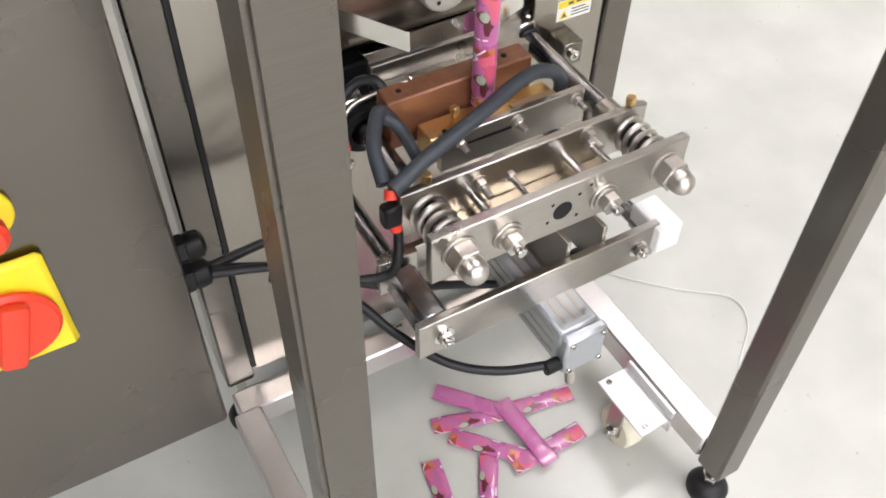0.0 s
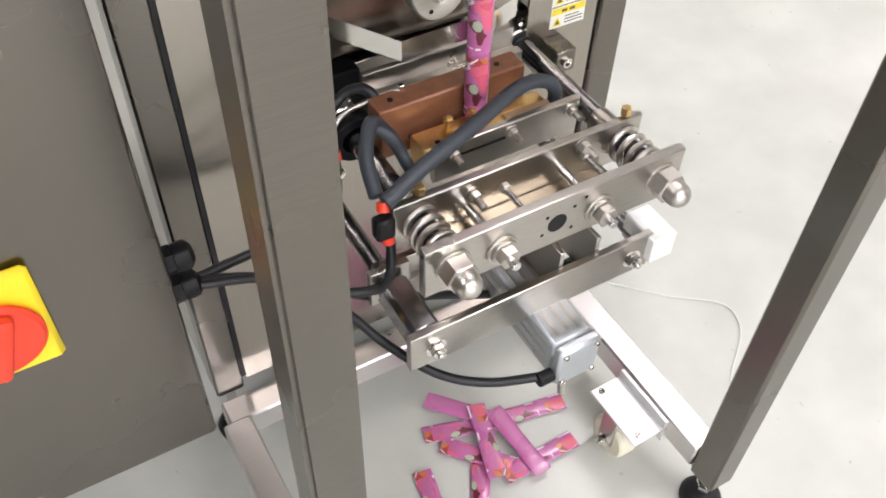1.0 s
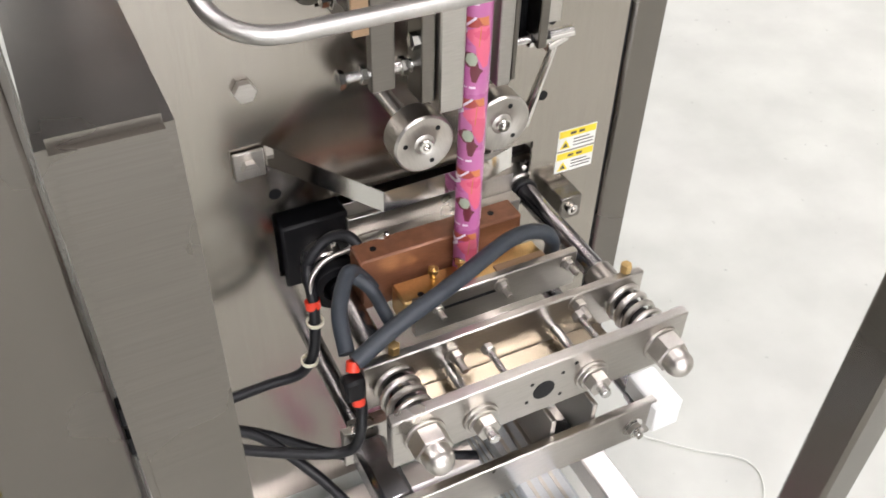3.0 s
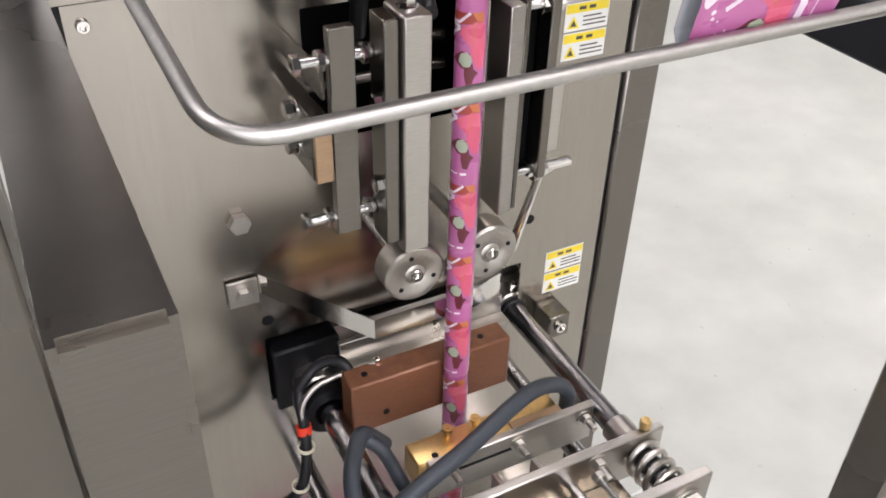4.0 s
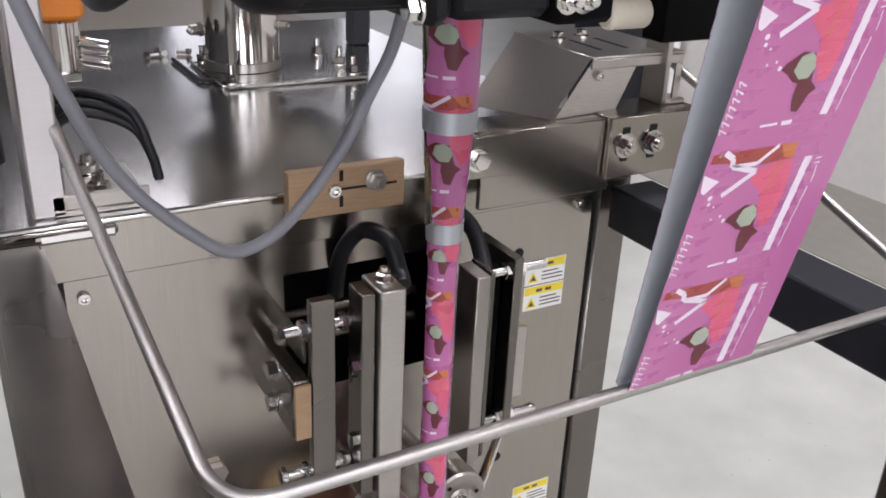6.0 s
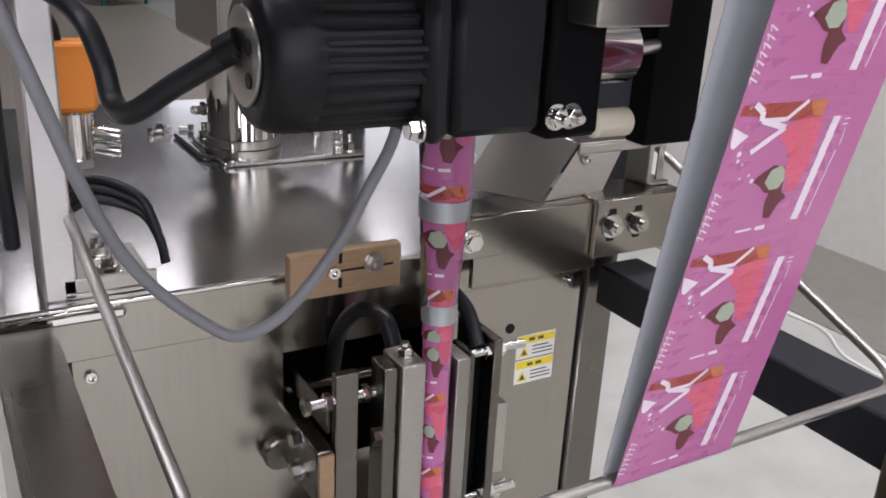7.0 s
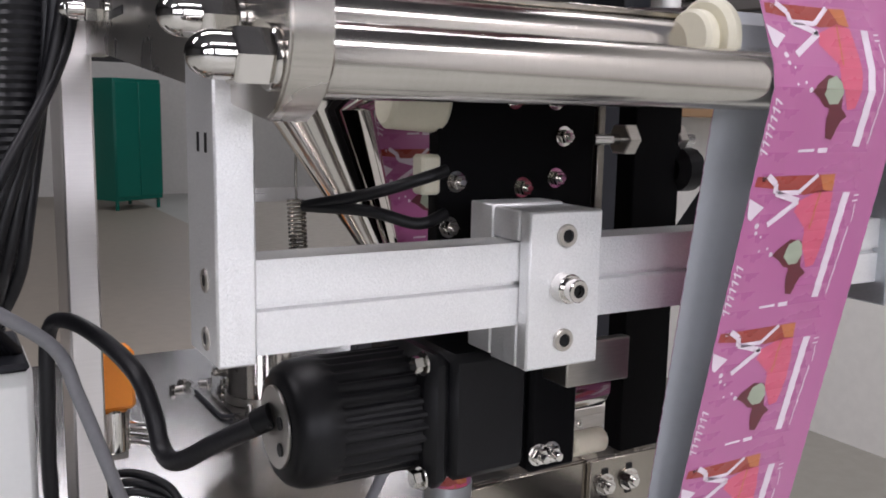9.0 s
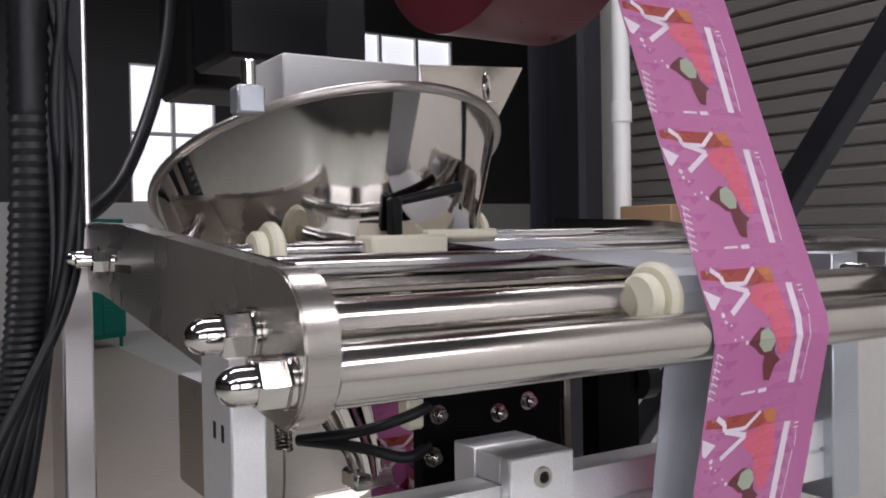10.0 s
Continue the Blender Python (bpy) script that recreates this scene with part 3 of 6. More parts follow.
def control_box():
    cb = thing("control_box", (-0.6, -0.03, 0.2), "brushed steel electrical box with a mains switch", "electrical box")
    part("body", boxes((-0.86, -0.42, -0.13, 0.1, 0.243, 1.03), bev=0.004), STEEL, cb)
    sw = part("switch_plate", boxes((-0.634, -0.536, -0.142, -0.13, 0.5, 0.632), bev=0.005), YELLOW, cb, "yellow mains switch plate")
    part("rotary_base", cyl(B(), (-0.586, -0.142, 0.562), (-0.586, -0.154, 0.562), 0.045, seg=40, bev=0.004), RED, sw)
    bm = B()
    box(bm, -0.599, -0.573, -0.166, -0.154, 0.521, 0.603, 0.006, 2, Matrix.Rotation(radians(18), 4, "Y"))
    part("handle", bm, RED, sw, "red rotary handle")
    es = part("button_collar", cyl(B(), (-0.57, -0.13, 0.69), (-0.57, -0.138, 0.69), 0.03, seg=32, bev=0.002), YELLOW, cb, "round yellow collar")
    part("stop_button", lathe(B(), [(0, 0), (0.011, 0), (0.011, 0.012), (0.02, 0.016), (0.021, 0.028), (0.016, 0.033), (0, 0.034)], Matrix.Translation((-0.57, -0.138, 0.69)) @ Matrix.Rotation(radians(90), 4, "X"), 28), RED, es)
    for z in (0.528, 0.482):
        g = part("cable_gland", cyl(B(), (-0.42, -0.095, z), (-0.408, -0.095, z), 0.017, seg=6, bev=0.001), BLACK, cb, "black nylon cable gland")
        cyl_bm = lathe(B(), [(0, 0), (0.0155, 0), (0.0165, 0.008), (0.0155, 0.016), (0.009, 0.021), (0, 0.021)], Matrix.Translation((-0.408, -0.095, z)) @ Matrix.Rotation(radians(90), 4, "Y"), 20)
        part("cap", cyl_bm, BLACK, g)


CAB = cabinet()
for sx, sz in ((0.117, 0.921), (0.117, 0.8895), (0.127, 0.6135), (0.127, 0.5815)):
    sticker(sx, sz)
frame_tubes()
control_box()


# ---- horizontal sealing unit ----
def jaw_moving():
    """The sliding jaw, in its closed place: rods, three cross bars, brass heater and springs."""
    j = thing("sealing_jaw", (-0.045, -0.2, 0.569), "sliding stainless sealing jaw with a brass heater block and springs", "sealing jaw")
    xr, xl, z = 0.086, -0.176, 0.569
    for x in (xl, xr):
        part("guide_rod", cyl(B(), (x, 0.19, z), (x, -0.262, z), 0.0128, seg=28, bev=0.001), GUIDE, j)
        s = part("spring", spring(B(), (x, -0.2, z), (x, -0.256, z), 0.0193, 0.0034, 4.3), SATIN, j, "stout polished coil spring")
        part("cap_nut", acorn(B(), (x, -0.268, z), (0, -1, 0), 0.033, 0.042), SATIN, j, "polished domed cap nut")
        part("brass_nut", cyl(B(), (x + 0.004, -0.193, z + 0.032), (x + 0.004, -0.193, z + 0.043), 0.006, seg=6, bev=0.0006), BRASS, j)
        part("bush", cyl(B(), (x, -0.155, z), (x, -0.19, z), 0.0165, seg=24, bev=0.001), STEEL_H, j)
    part("front_bar", boxes((-0.208, 0.115, -0.268, -0.256, 0.535, 0.6), bev=0.0012), STEEL_H, j, "brushed steel front cross bar")
    part("middle_bar", boxes((-0.206, 0.11, -0.2, -0.19, 0.54, 0.6), bev=0.0012), STEEL_H, j)
    part("thin_bar", boxes((-0.128, 0.062, -0.146, -0.137, 0.555, 0.603), bev=0.001), STEEL_H, j)
    tp = part("tie_plate", boxes((-0.15, 0.06, -0.2555, -0.2005, 0.541, 0.547), bev=0.001), TAN_PLATE, j, "tan-tinted steel tie plate between the bars")
    part("slot", boxes((-0.052, -0.006, -0.232, -0.226, 0.547, 0.5474), bev=0), STEEL, tp)
    h = part("heater_block", boxes((-0.136, 0.03, -0.137, -0.105, 0.562, 0.598), bev=0.002), BRASS, j, "brass heater block")
    part("shim", boxes((-0.03, 0.029, -0.137, -0.126, 0.598, 0.6005), bev=0.0005), BROWN_PLATE, h)
    for x, y in ((-0.115, -0.131), (0.01, -0.131)):
        part("hole", cyl(B(), (x, y, 0.5975), (x, y, 0.5985), 0.0035, seg=14), BLACK, h)
    for x in (-0.093, -0.062):
        part("screw", cyl(B(), (x, -0.114, 0.598), (x, -0.114, 0.612), 0.0032, seg=10, bev=0.0004), BRASS, h)
        part("screw_head", cyl(B(), (x, -0.114, 0.606), (x, -0.114, 0.6105), 0.0062, seg=6, bev=0.0004), BRASS, h)
    # studs with locknuts through the front bar
    for x in (-0.118, 0.004):
        st = part("adjusting_stud", cyl(B(), (x, -0.2, 0.562), (x, -0.297, 0.562), 0.0055, seg=16, bev=0.0008), ROD, j)
        part("washer", cyl(B(), (x, -0.268, 0.562), (x, -0.2715, 0.562), 0.0185, seg=28, bev=0.0006), SATIN, st)
        part("washer", cyl(B(), (x, -0.2715, 0.562), (x, -0.275, 0.562), 0.0155, seg=28, bev=0.0005), STEEL_H, st)
        part("nut", cyl(B(), (x, -0.275, 0.562), (x, -0.286, 0.562), 0.0125, seg=6, bev=0.0008), SATIN, st)
    # bolts between the bars
    for x, zz in ((-0.112, 0.578), (0.028, 0.588)):
        part("bolt", bolt(B(), (x, -0.2, zz), (0, -1, 0), 0.013, 0.008, True, 0.016), SATIN, j)
    for x in (-0.085, 0.018):
        part("long_bolt", bolt(B(), (x, -0.222, 0.59), (0, 1, 0), 0.012, 0.007, False, 0.0), SATIN, j)
        part("shank", cyl(B(), (x, -0.222, 0.59), (x, -0.256, 0.59), 0.0035, seg=12), ROD, j)
    for x in (-0.105, -0.03, 0.05):
        part("bolt", bolt(B(), (x, -0.146, 0.59), (0, -1, 0), 0.011, 0.006, True, 0.012), SATIN, j)
    part("sensor_slot", boxes((-0.105, -0.035, -0.1466, -0.146, 0.583, 0.5865), bev=0), BLACK, j)
    part("round_hole", cyl(B(), (-0.05, -0.2683, 0.566), (-0.05, -0.2677, 0.566), 0.012, seg=28), BLACK, j)
    for x, zz in ((-0.068, 0.556), (-0.064, 0.58), (-0.03, 0.55), (-0.03, 0.581), (-0.016, 0.588)):
        part("tapped_hole", cyl(B(), (x, -0.2683, zz), (x, -0.2677, zz), 0.0022, seg=10), BLACK, j)
    # wiring that rides on the jaw
    part("braided_hose", hose(B(), [(0.052, -0.112, 0.565), (0.05, -0.114, 0.596), (0.033, -0.114, 0.615), (-0.011, -0.126, 0.63), (-0.097, -0.161, 0.63), (-0.162, -0.179, 0.62), (-0.211, -0.193, 0.606)], 0.0085, 12, 14), HOSE, j, "thick slate-grey cable sleeve")
    part("braided_hose", hose(B(), [(-0.15, -0.09, 0.59), (-0.176, -0.1, 0.627), (-0.19, -0.115, 0.628), (-0.206, -0.143, 0.62), (-0.213, -0.177, 0.602)], 0.008, 12, 14), HOSE, j)
    part("braided_hose", hose(B(), [(-0.176, -0.1, 0.622), (-0.162, -0.115, 0.61), (-0.15, -0.135, 0.575)], 0.007, 8, 12), HOSE, j)
    for p0, p1 in (((-0.211, -0.188, 0.603), (-0.214, -0.193, 0.595)), ((-0.213, -0.201, 0.566), (-0.2135, -0.203, 0.559))):
        part("red_sleeve", cyl(B(), p0, p1, 0.0066, seg=14), RED, j)
    tb = part("terminal_block", boxes((-0.227, -0.206, -0.207, -0.19, 0.566, 0.594), bev=0.003), BLACK, j)
    part("wire", hose(B(), [(-0.212, -0.2, 0.566), (-0.208, -0.197, 0.55), (-0.216, -0.21, 0.525), (-0.224, -0.21, 0.505), (-0.24, -0.205, 0.499), (-0.265, -0.195, 0.5), (-0.31, -0.17, 0.5), (-0.34, -0.15, 0.5)], 0.0055, 10, 10), RUBBER, j)
    return j


def jaw_fixed():
    u = thing("jaw_support", (-0.05, -0.1, 0.45), "fixed steel jaw support with bakelite anvil and air cylinder", "machine part")
    xr, xl, z = 0.086, -0.176, 0.569
    an = part("anvil_block", boxes((-0.165, 0.02, -0.1, -0.07, 0.564, 0.631), bev=0.002), BROWN, u, "reddish-brown anvil block")
    for x, y, zz in ((-0.128, -0.1005, 0.585), (-0.145, -0.085, 0.6305), (-0.01, -0.085, 0.6305)):
        d = Vector((0, -1, 0)) if zz < 0.6 else Vector((0, 0, 1))
        part("hole", cyl(B(), (x, y, zz), Vector((x, y, zz)) + d * 0.0012, 0.0035, seg=14), BLACK, an)
    part("back_bar", boxes((-0.155, 0.036, -0.07, -0.058, 0.55, 0.625), bev=0.001), STEEL_H, u)
    part("angle_rail", boxes((-0.15, 0.05, -0.03, -0.022, 0.60, 0.628), (-0.15, 0.05, -0.05, -0.03, 0.6, 0.604), bev=0.001), STEEL_H, u)
    for x in (xl, xr):
        back = 0.034 if x > 0 else 0.0      # this collar sits deeper, inside the cut-out
        c = part("collar", cyl(B(), (x, back, z), (x, back - 0.03, z), 0.0225, seg=32, bev=0.002), SATIN, u, "bright rod collar")
        part("seal_ring", cyl(B(), (x, back - 0.03, z), (x, back - 0.037, z), 0.0168, seg=28, bev=0.001), RUBBER, c)
        part("clamp_bolt", bolt(B(), (x + 0.009, back - 0.015, z + 0.02), (0.4, 0, 1), 0.010, 0.006, False, 0.004), POLISH, c)
    part("bearing_block", boxes((xl - 0.040, xl + 0.036, -0.004, 0.03, 0.532, 0.618), bev=0.003), BLACK, u)
    part("bearing_block", boxes((xr - 0.066, xr + 0.020, 0.036, 0.046, 0.53, 0.66), bev=0.003), STEEL_H, u)
    part("lug", boxes((0.118, 0.148, -0.035, 0.0, 0.536, 0.570), bev=0.002), STEEL, u)
    part("lug_bolt", socket(B(), (0.133, -0.035, 0.553), (0, -1, 0), 0.007, 0.005), POLISH, u)
    # lower guide rods and plate
    for x in (-0.197, 0.1):
        part("lower_rod", cyl(B(), (x, 0.0, 0.45), (x, -0.27, 0.45), 0.011, seg=24, bev=0.001), GUIDE, u)
    part("rod_clamp", boxes((-0.222, -0.172, -0.178, -0.168, 0.425, 0.478), bev=0.001), STEEL_H, u)
    part("rod_fairing", boxes((-0.215, -0.18, -0.265, -0.178, 0.43, 0.468), bev=0.006), GUIDE, u)
    pl = part("lower_plate", boxes((-0.226, 0.098, -0.279, -0.269, 0.425, 0.48), bev=0.0012), STEEL_H, u, "brushed steel lower cross plate")
    for x in (-0.195, 0.07):
        part("bolt", bolt(B(), (x, -0.279, 0.451), (0, -1, 0), 0.016, 0.008, True, 0.006), POLISH, pl)
    part("end_block", boxes((0.09, 0.125, -0.29, -0.235, 0.44, 0.478), bev=0.002), WHITE_PAINT, u, "pale machined end block")
    part("gusset", boxes((-0.03, -0.024, -0.268, -0.16, 0.43, 0.5), (0.02, 0.026, -0.268, -0.16, 0.43, 0.5), bev=0.001), STEEL_H, u)
    part("cross_tie", boxes((-0.21, 0.11, -0.165, -0.155, 0.425, 0.47), bev=0.001), STEEL_H, u)
    # pneumatic cylinder
    cy = part("air_cylinder", boxes((-0.072, -0.018, -0.33, -0.155, 0.372, 0.43), bev=0.004), ALU_GREY, u, "grey aluminium pneumatic cylinder")
    for zz in (0.385, 0.401, 0.417):
        part("groove", boxes((-0.0726, -0.0715, -0.318, -0.165, zz - 0.002, zz + 0.002), bev=0), STEEL_H, cy)
    for x in (-0.058, -0.045, -0.032):
        part("groove", boxes((x - 0.002, x + 0.002, -0.318, -0.165, 0.4295, 0.4306), bev=0), STEEL_H, cy)
    part("end_cap", boxes((-0.0735, -0.0165, -0.345, -0.33, 0.370, 0.4315), bev=0.004), ALU_GREY, cy)
    for x in (-0.066, -0.024):
        for zz in (0.378, 0.424):
            part("cap_screw", socket(B(), (x, -0.345, zz), (0, -1, 0), 0.004, 0.003), POLISH, cy)
    part("air_fitting", cyl(B(), (-0.073, -0.335, 0.385), (-0.093, -0.335, 0.385), 0.0085, seg=16, bev=0.001), BLACK, u)
    part("silencer", cyl(B(), (-0.06, -0.34, 0.37), (-0.06, -0.345, 0.35), 0.006, seg=14, bev=0.001), STEEL_H, u)
    part("air_hose", hose(B(), [(-0.083, -0.333, 0.385), (-0.143, -0.312, 0.388), (-0.191, -0.28, 0.398), (-0.23, -0.23, 0.42), (-0.258, -0.191, 0.45), (-0.3, -0.14, 0.478), (-0.34, -0.12, 0.483), (-0.395, -0.1, 0.482)], 0.0055, 12, 12), RUBBER, u, "glossy black air hose")
    part("air_hose", hose(B(), [(-0.05, -0.2, 0.37), (-0.12, -0.19, 0.4), (-0.22, -0.17, 0.435), (-0.3, -0.12, 0.46), (-0.36, -0.1, 0.475), (-0.395, -0.097, 0.485)], 0.0055, 12, 12), RUBBER, u)
    part("elbow_fitting", cyl(B(), (-0.0, -0.22, 0.41), (0.03, -0.225, 0.4), 0.012, seg=16, bev=0.001), BLACK, u)
    part("elbow_fitting", cyl(B(), (0.03, -0.225, 0.41), (0.03, -0.225, 0.37), 0.011, seg=16, bev=0.001), BLACK, u)
    part("deflector_strip", boxes((-0.254, -0.223, -0.006, -0.002, 0.695, 0.726), bev=0.001), STEEL_H, u)
    part("bolt", bolt(B(), (-0.239, -0.006, 0.71), (0, -1, 0), 0.015, 0.008, False), STEEL_H, u)
    bm = B()
    for (ax, ay, az), (bx, by, bz) in (((-0.222, -0.004, 0.717), (-0.138, -0.1, 0.70)), ((-0.138, -0.1, 0.70), (-0.028, -0.102, 0.704)), ((-0.028, -0.102, 0.704), (0.004, -0.094, 0.707))):
        v = [bm.verts.new(p) for p in ((ax, ay, az - 0.012), (bx, by, bz - 0.012), (bx, by, bz + 0.012), (ax, ay, az + 0.012))]
        bm.faces.new(v)
    bmesh.ops.solidify(bm, geom=bm.faces[:], thickness=0.003)
    part("deflector_arm", bm, POLISH, u, "bent polished strip around the film")
    # wiring at the left collar
    for k, pts in enumerate(([(-0.205, -0.045, 0.575), (-0.204, -0.05, 0.605), (-0.18, -0.048, 0.628), (-0.161, -0.06, 0.634), (-0.154, -0.075, 0.618), (-0.158, -0.082, 0.585)],
                             [(-0.2, -0.04, 0.61), (-0.208, -0.06, 0.595), (-0.209, -0.075, 0.565), (-0.218, -0.09, 0.52), (-0.235, -0.088, 0.488), (-0.27, -0.08, 0.478), (-0.33, -0.08, 0.475), (-0.395, -0.09, 0.48)])):
        part("sleeved_wire", hose(B(), pts, 0.0058, 12, 12), RUBBER, u)
    part("clamp_half", lathe(B(), [(0.0175, -0.012), (0.028, -0.012), (0.030, -0.009), (0.030, 0.009), (0.028, 0.012), (0.0175, 0.012), (0.0175, -0.012)], Matrix.Translation((xl, -0.05, z)) @ Matrix.Rotation(radians(90), 4, "X"), 28), BLACK, u, "black moulded cable clamp round the rod")
    part("braided_lead", hose(B(), [(-0.21, -0.075, 0.57), (-0.207, -0.066, 0.595), (-0.19, -0.062, 0.612), (-0.165, -0.062, 0.618), (-0.145, -0.068, 0.626), (-0.128, -0.073, 0.630)], 0.003, 10, 10), SATIN, u, "braided silver earth lead")
    part("lead_bolt", bolt(B(), (-0.125, -0.0735, 0.622), (0, 0, 1), 0.011, 0.007, True, 0.006), POLISH, u)
    for p in ((-0.152, -0.082, 0.60), (-0.209, -0.07, 0.572)):
        part("red_sleeve", cyl(B(), p, (p[0], p[1] - 0.003, p[2] - 0.009), 0.0083, seg=14), RED, u)
    for p in ((-0.211, -0.08, 0.55), (-0.224, -0.09, 0.506)):
        part("cable_tie", lathe(B(), [(0.008, -0.002), (0.0095, -0.002), (0.0095, 0.002), (0.008, 0.002)], Matrix.Translation(p), 16), CREAM, u)
    return u


JAW = jaw_moving()
jaw_fixed()


# ---- vertical sealer and pull wheels ----
def vertical_jaw(side):
    """One half of the vertical sealer, in its closed place; side -1 carries the pusher block, +1 the thin clamp."""
    if side < 0:
        j = thing("vertical_seal_jaw", (-0.11, -0.08, 0.9), "upright steel sealing jaw with bolts and a pusher block", "sealing jaw", "vertical sealing jaws")
        part("outer_plate", boxes((-0.146, -0.124, -0.1, -0.09, 0.81, 0.998), bev=0.001), STEEL, j)
        part("jaw_bar", boxes((-0.094, -0.07, -0.125, -0.085, 0.79, 1.008), bev=0.0015), STEEL_H, j)
        part("heater_strip", boxes((-0.108, -0.095, -0.118, -0.09, 0.8, 1.005), bev=0.001), STEEL, j)
        part("top_bolt", bolt(B(), (-0.082, -0.105, 1.008), (0, 0, 1), 0.012, 0.007, True, 0.005), POLISH, j)
        part("pusher_block", boxes((-0.164, -0.147, -0.1, 0.05, 0.868, 0.925), bev=0.002), STEEL, j)
        part("block_face", boxes((-0.163, -0.148, -0.104, -0.1, 0.868, 0.922), bev=0.0008), BROWN_PLATE, j)
        for y, z in ((-0.06, 0.918), (-0.06, 0.885)):
            part("bolt", bolt(B(), (-0.164, y, z), (-1, 0, 0), 0.014, 0.008), POLISH, j)
        for z in (0.972, 0.828):
            part("spacer_bolt", cyl(B(), (-0.175, -0.095, z), (-0.1, -0.095, z), 0.0045, seg=14, bev=0.0006), ROD, j)
            for x in (-0.175, -0.155, -0.118, -0.108):
                part("nut", cyl(B(), (x, -0.095, z), (x + 0.006, -0.095, z), 0.0085, seg=6, bev=0.0006), POLISH, j)
        for z in (0.935, 0.858):
            part("nut", cyl(B(), (-0.115, -0.11, z), (-0.106, -0.11, z), 0.0075, seg=6, bev=0.0006), POLISH, j)
        part("hinge_plate", boxes((-0.150, -0.1465, -0.089, 0.05, 0.935, 0.96), bev=0.001), STEEL, j)
    else:
        j = thing("vertical_seal_jaw", (0.0, -0.08, 0.9), "upright steel clamp jaw with thin plates and a dark gap", "sealing jaw", "vertical sealing jaws")
        part("jaw_bar", boxes((-0.035, -0.021, -0.12, -0.085, 0.8, 1.0), bev=0.001), STEEL_H, j)
        part("thin_plate", boxes((-0.018, -0.013, -0.115, -0.08, 0.8, 1.0), bev=0.0008), STEEL, j)
        part("outer_plate", boxes((0.018, 0.028, -0.1, -0.03, 0.815, 1.0), bev=0.001), STEEL, j)
        # black filler between the plates, standing in for the gap's shade
        part("dark_gap_fill", boxes((-0.012, 0.017, -0.08, -0.07, 0.815, 0.985), bev=0.001), BLACK_ANOD, j)
        for z in (0.985, 0.822):
            part("spacer_bolt", cyl(B(), (-0.02, -0.09, z), (0.06, -0.09, z), 0.0042, seg=14, bev=0.0006), ROD, j)
            for x in (-0.012, 0.012, 0.028):
                part("nut", cyl(B(), (x, -0.09, z), (x + 0.006, -0.09, z), 0.008, seg=6, bev=0.0006), POLISH, j)
        part("stop_bar", boxes((0.05, 0.068, -0.06, -0.045, 0.815, 0.9), bev=0.001), STEEL_H, j)
        part("knob", cyl(B(), (0.03, -0.09, 0.82), (0.062, -0.09, 0.82), 0.005, seg=16, bev=0.0006), POLISH, j)
    return j


def sealer_mount():
    s = thing("sealer_mount", (-0.05, -0.02, 0.9), "steel slide rods of the vertical sealer with a lever and hoses", "machine part")
    for z in (0.9, 0.93):
        part("slide_rod", cyl(B(), (-0.155, 0.03, z), (-0.004, 0.03, z), 0.006, seg=18), STEEL, s)
    part("pivot_disc", cyl(B(), (-0.166, -0.002, 0.885), (-0.166, -0.016, 0.885), 0.017, seg=32, bev=0.002), STEEL, s)
    part("lever", cyl(B(), (0.063, -0.06, 0.80), (0.050, -0.04, 0.70), 0.0042, 0.0062, seg=18, bev=0.001), POLISH, s, "polished clamp lever")
    part("lever_head", cyl(B(), (0.052, -0.062, 0.803), (0.076, -0.058, 0.808), 0.0065, seg=16, bev=0.001), POLISH, s)
    part("flexible_hose", hose(B(), [(-0.102, 0.01, 0.953), (-0.104, -0.01, 1.004), (-0.093, -0.03, 1.034), (-0.081, -0.06, 1.035), (-0.079, -0.08, 1.012), (-0.083, -0.095, 1.006)], 0.008, 12, 12), RUBBER, s)
    part("flexible_hose", hose(B(), [(-0.005, -0.03, 1.05), (0.008, -0.06, 1.03), (0.008, -0.085, 1.0)], 0.008, 10, 12), RUBBER, s)


def pull_wheel(x):
    w = thing("pull_wheel", (x, -0.09, 0.758), "knurled steel film pull wheel on a shaft", "wheel", "film pull wheels")
    c = Matrix.Translation((x, -0.106, 0.758)) @ Matrix.Rotation(radians(-90), 4, "X")
    part("disc", lathe(B(), [(0, 0), (0.009, 0), (0.0105, 0.001), (0.012, 0.0), (0.028, 0), (0.030, 0.002), (0.030, 0.026), (0.028, 0.028), (0, 0.028)], c, 48), STEEL_H, w)
    part("shaft", cyl(B(), (x, -0.08, 0.758), (x, 0.06, 0.758), 0.0085, seg=20), ROD, w)
    part("hub_screw", socket(B(), (x, -0.106, 0.758), (0, -1, 0), 0.007, 0.004), POLISH, w)
    for a in range(3):
        t = 2 * math.pi * a / 3
        part("grub_hole", cyl(B(), (x + 0.02 * math.cos(t), -0.1065, 0.758 + 0.02 * math.sin(t)), (x + 0.02 * math.cos(t), -0.105, 0.758 + 0.02 * math.sin(t)), 0.0025, seg=10), BLACK, w)
    return w


VL, VR = vertical_jaw(-1), vertical_jaw(1)
sealer_mount()
WL, WR = pull_wheel(-0.098), pull_wheel(-0.017)

# ---- film artwork ----
FW, FL, TL = 0.110, 0.0945, 0.079   # width of the web, length of one print flat and on the tube


def disc(u, v, ru, rv, n=10, a=0.0):
    return [(u + ru * math.cos(2 * math.pi * k / n + a), v + rv * math.sin(2 * math.pi * k / n + a)) for k in range(n)]


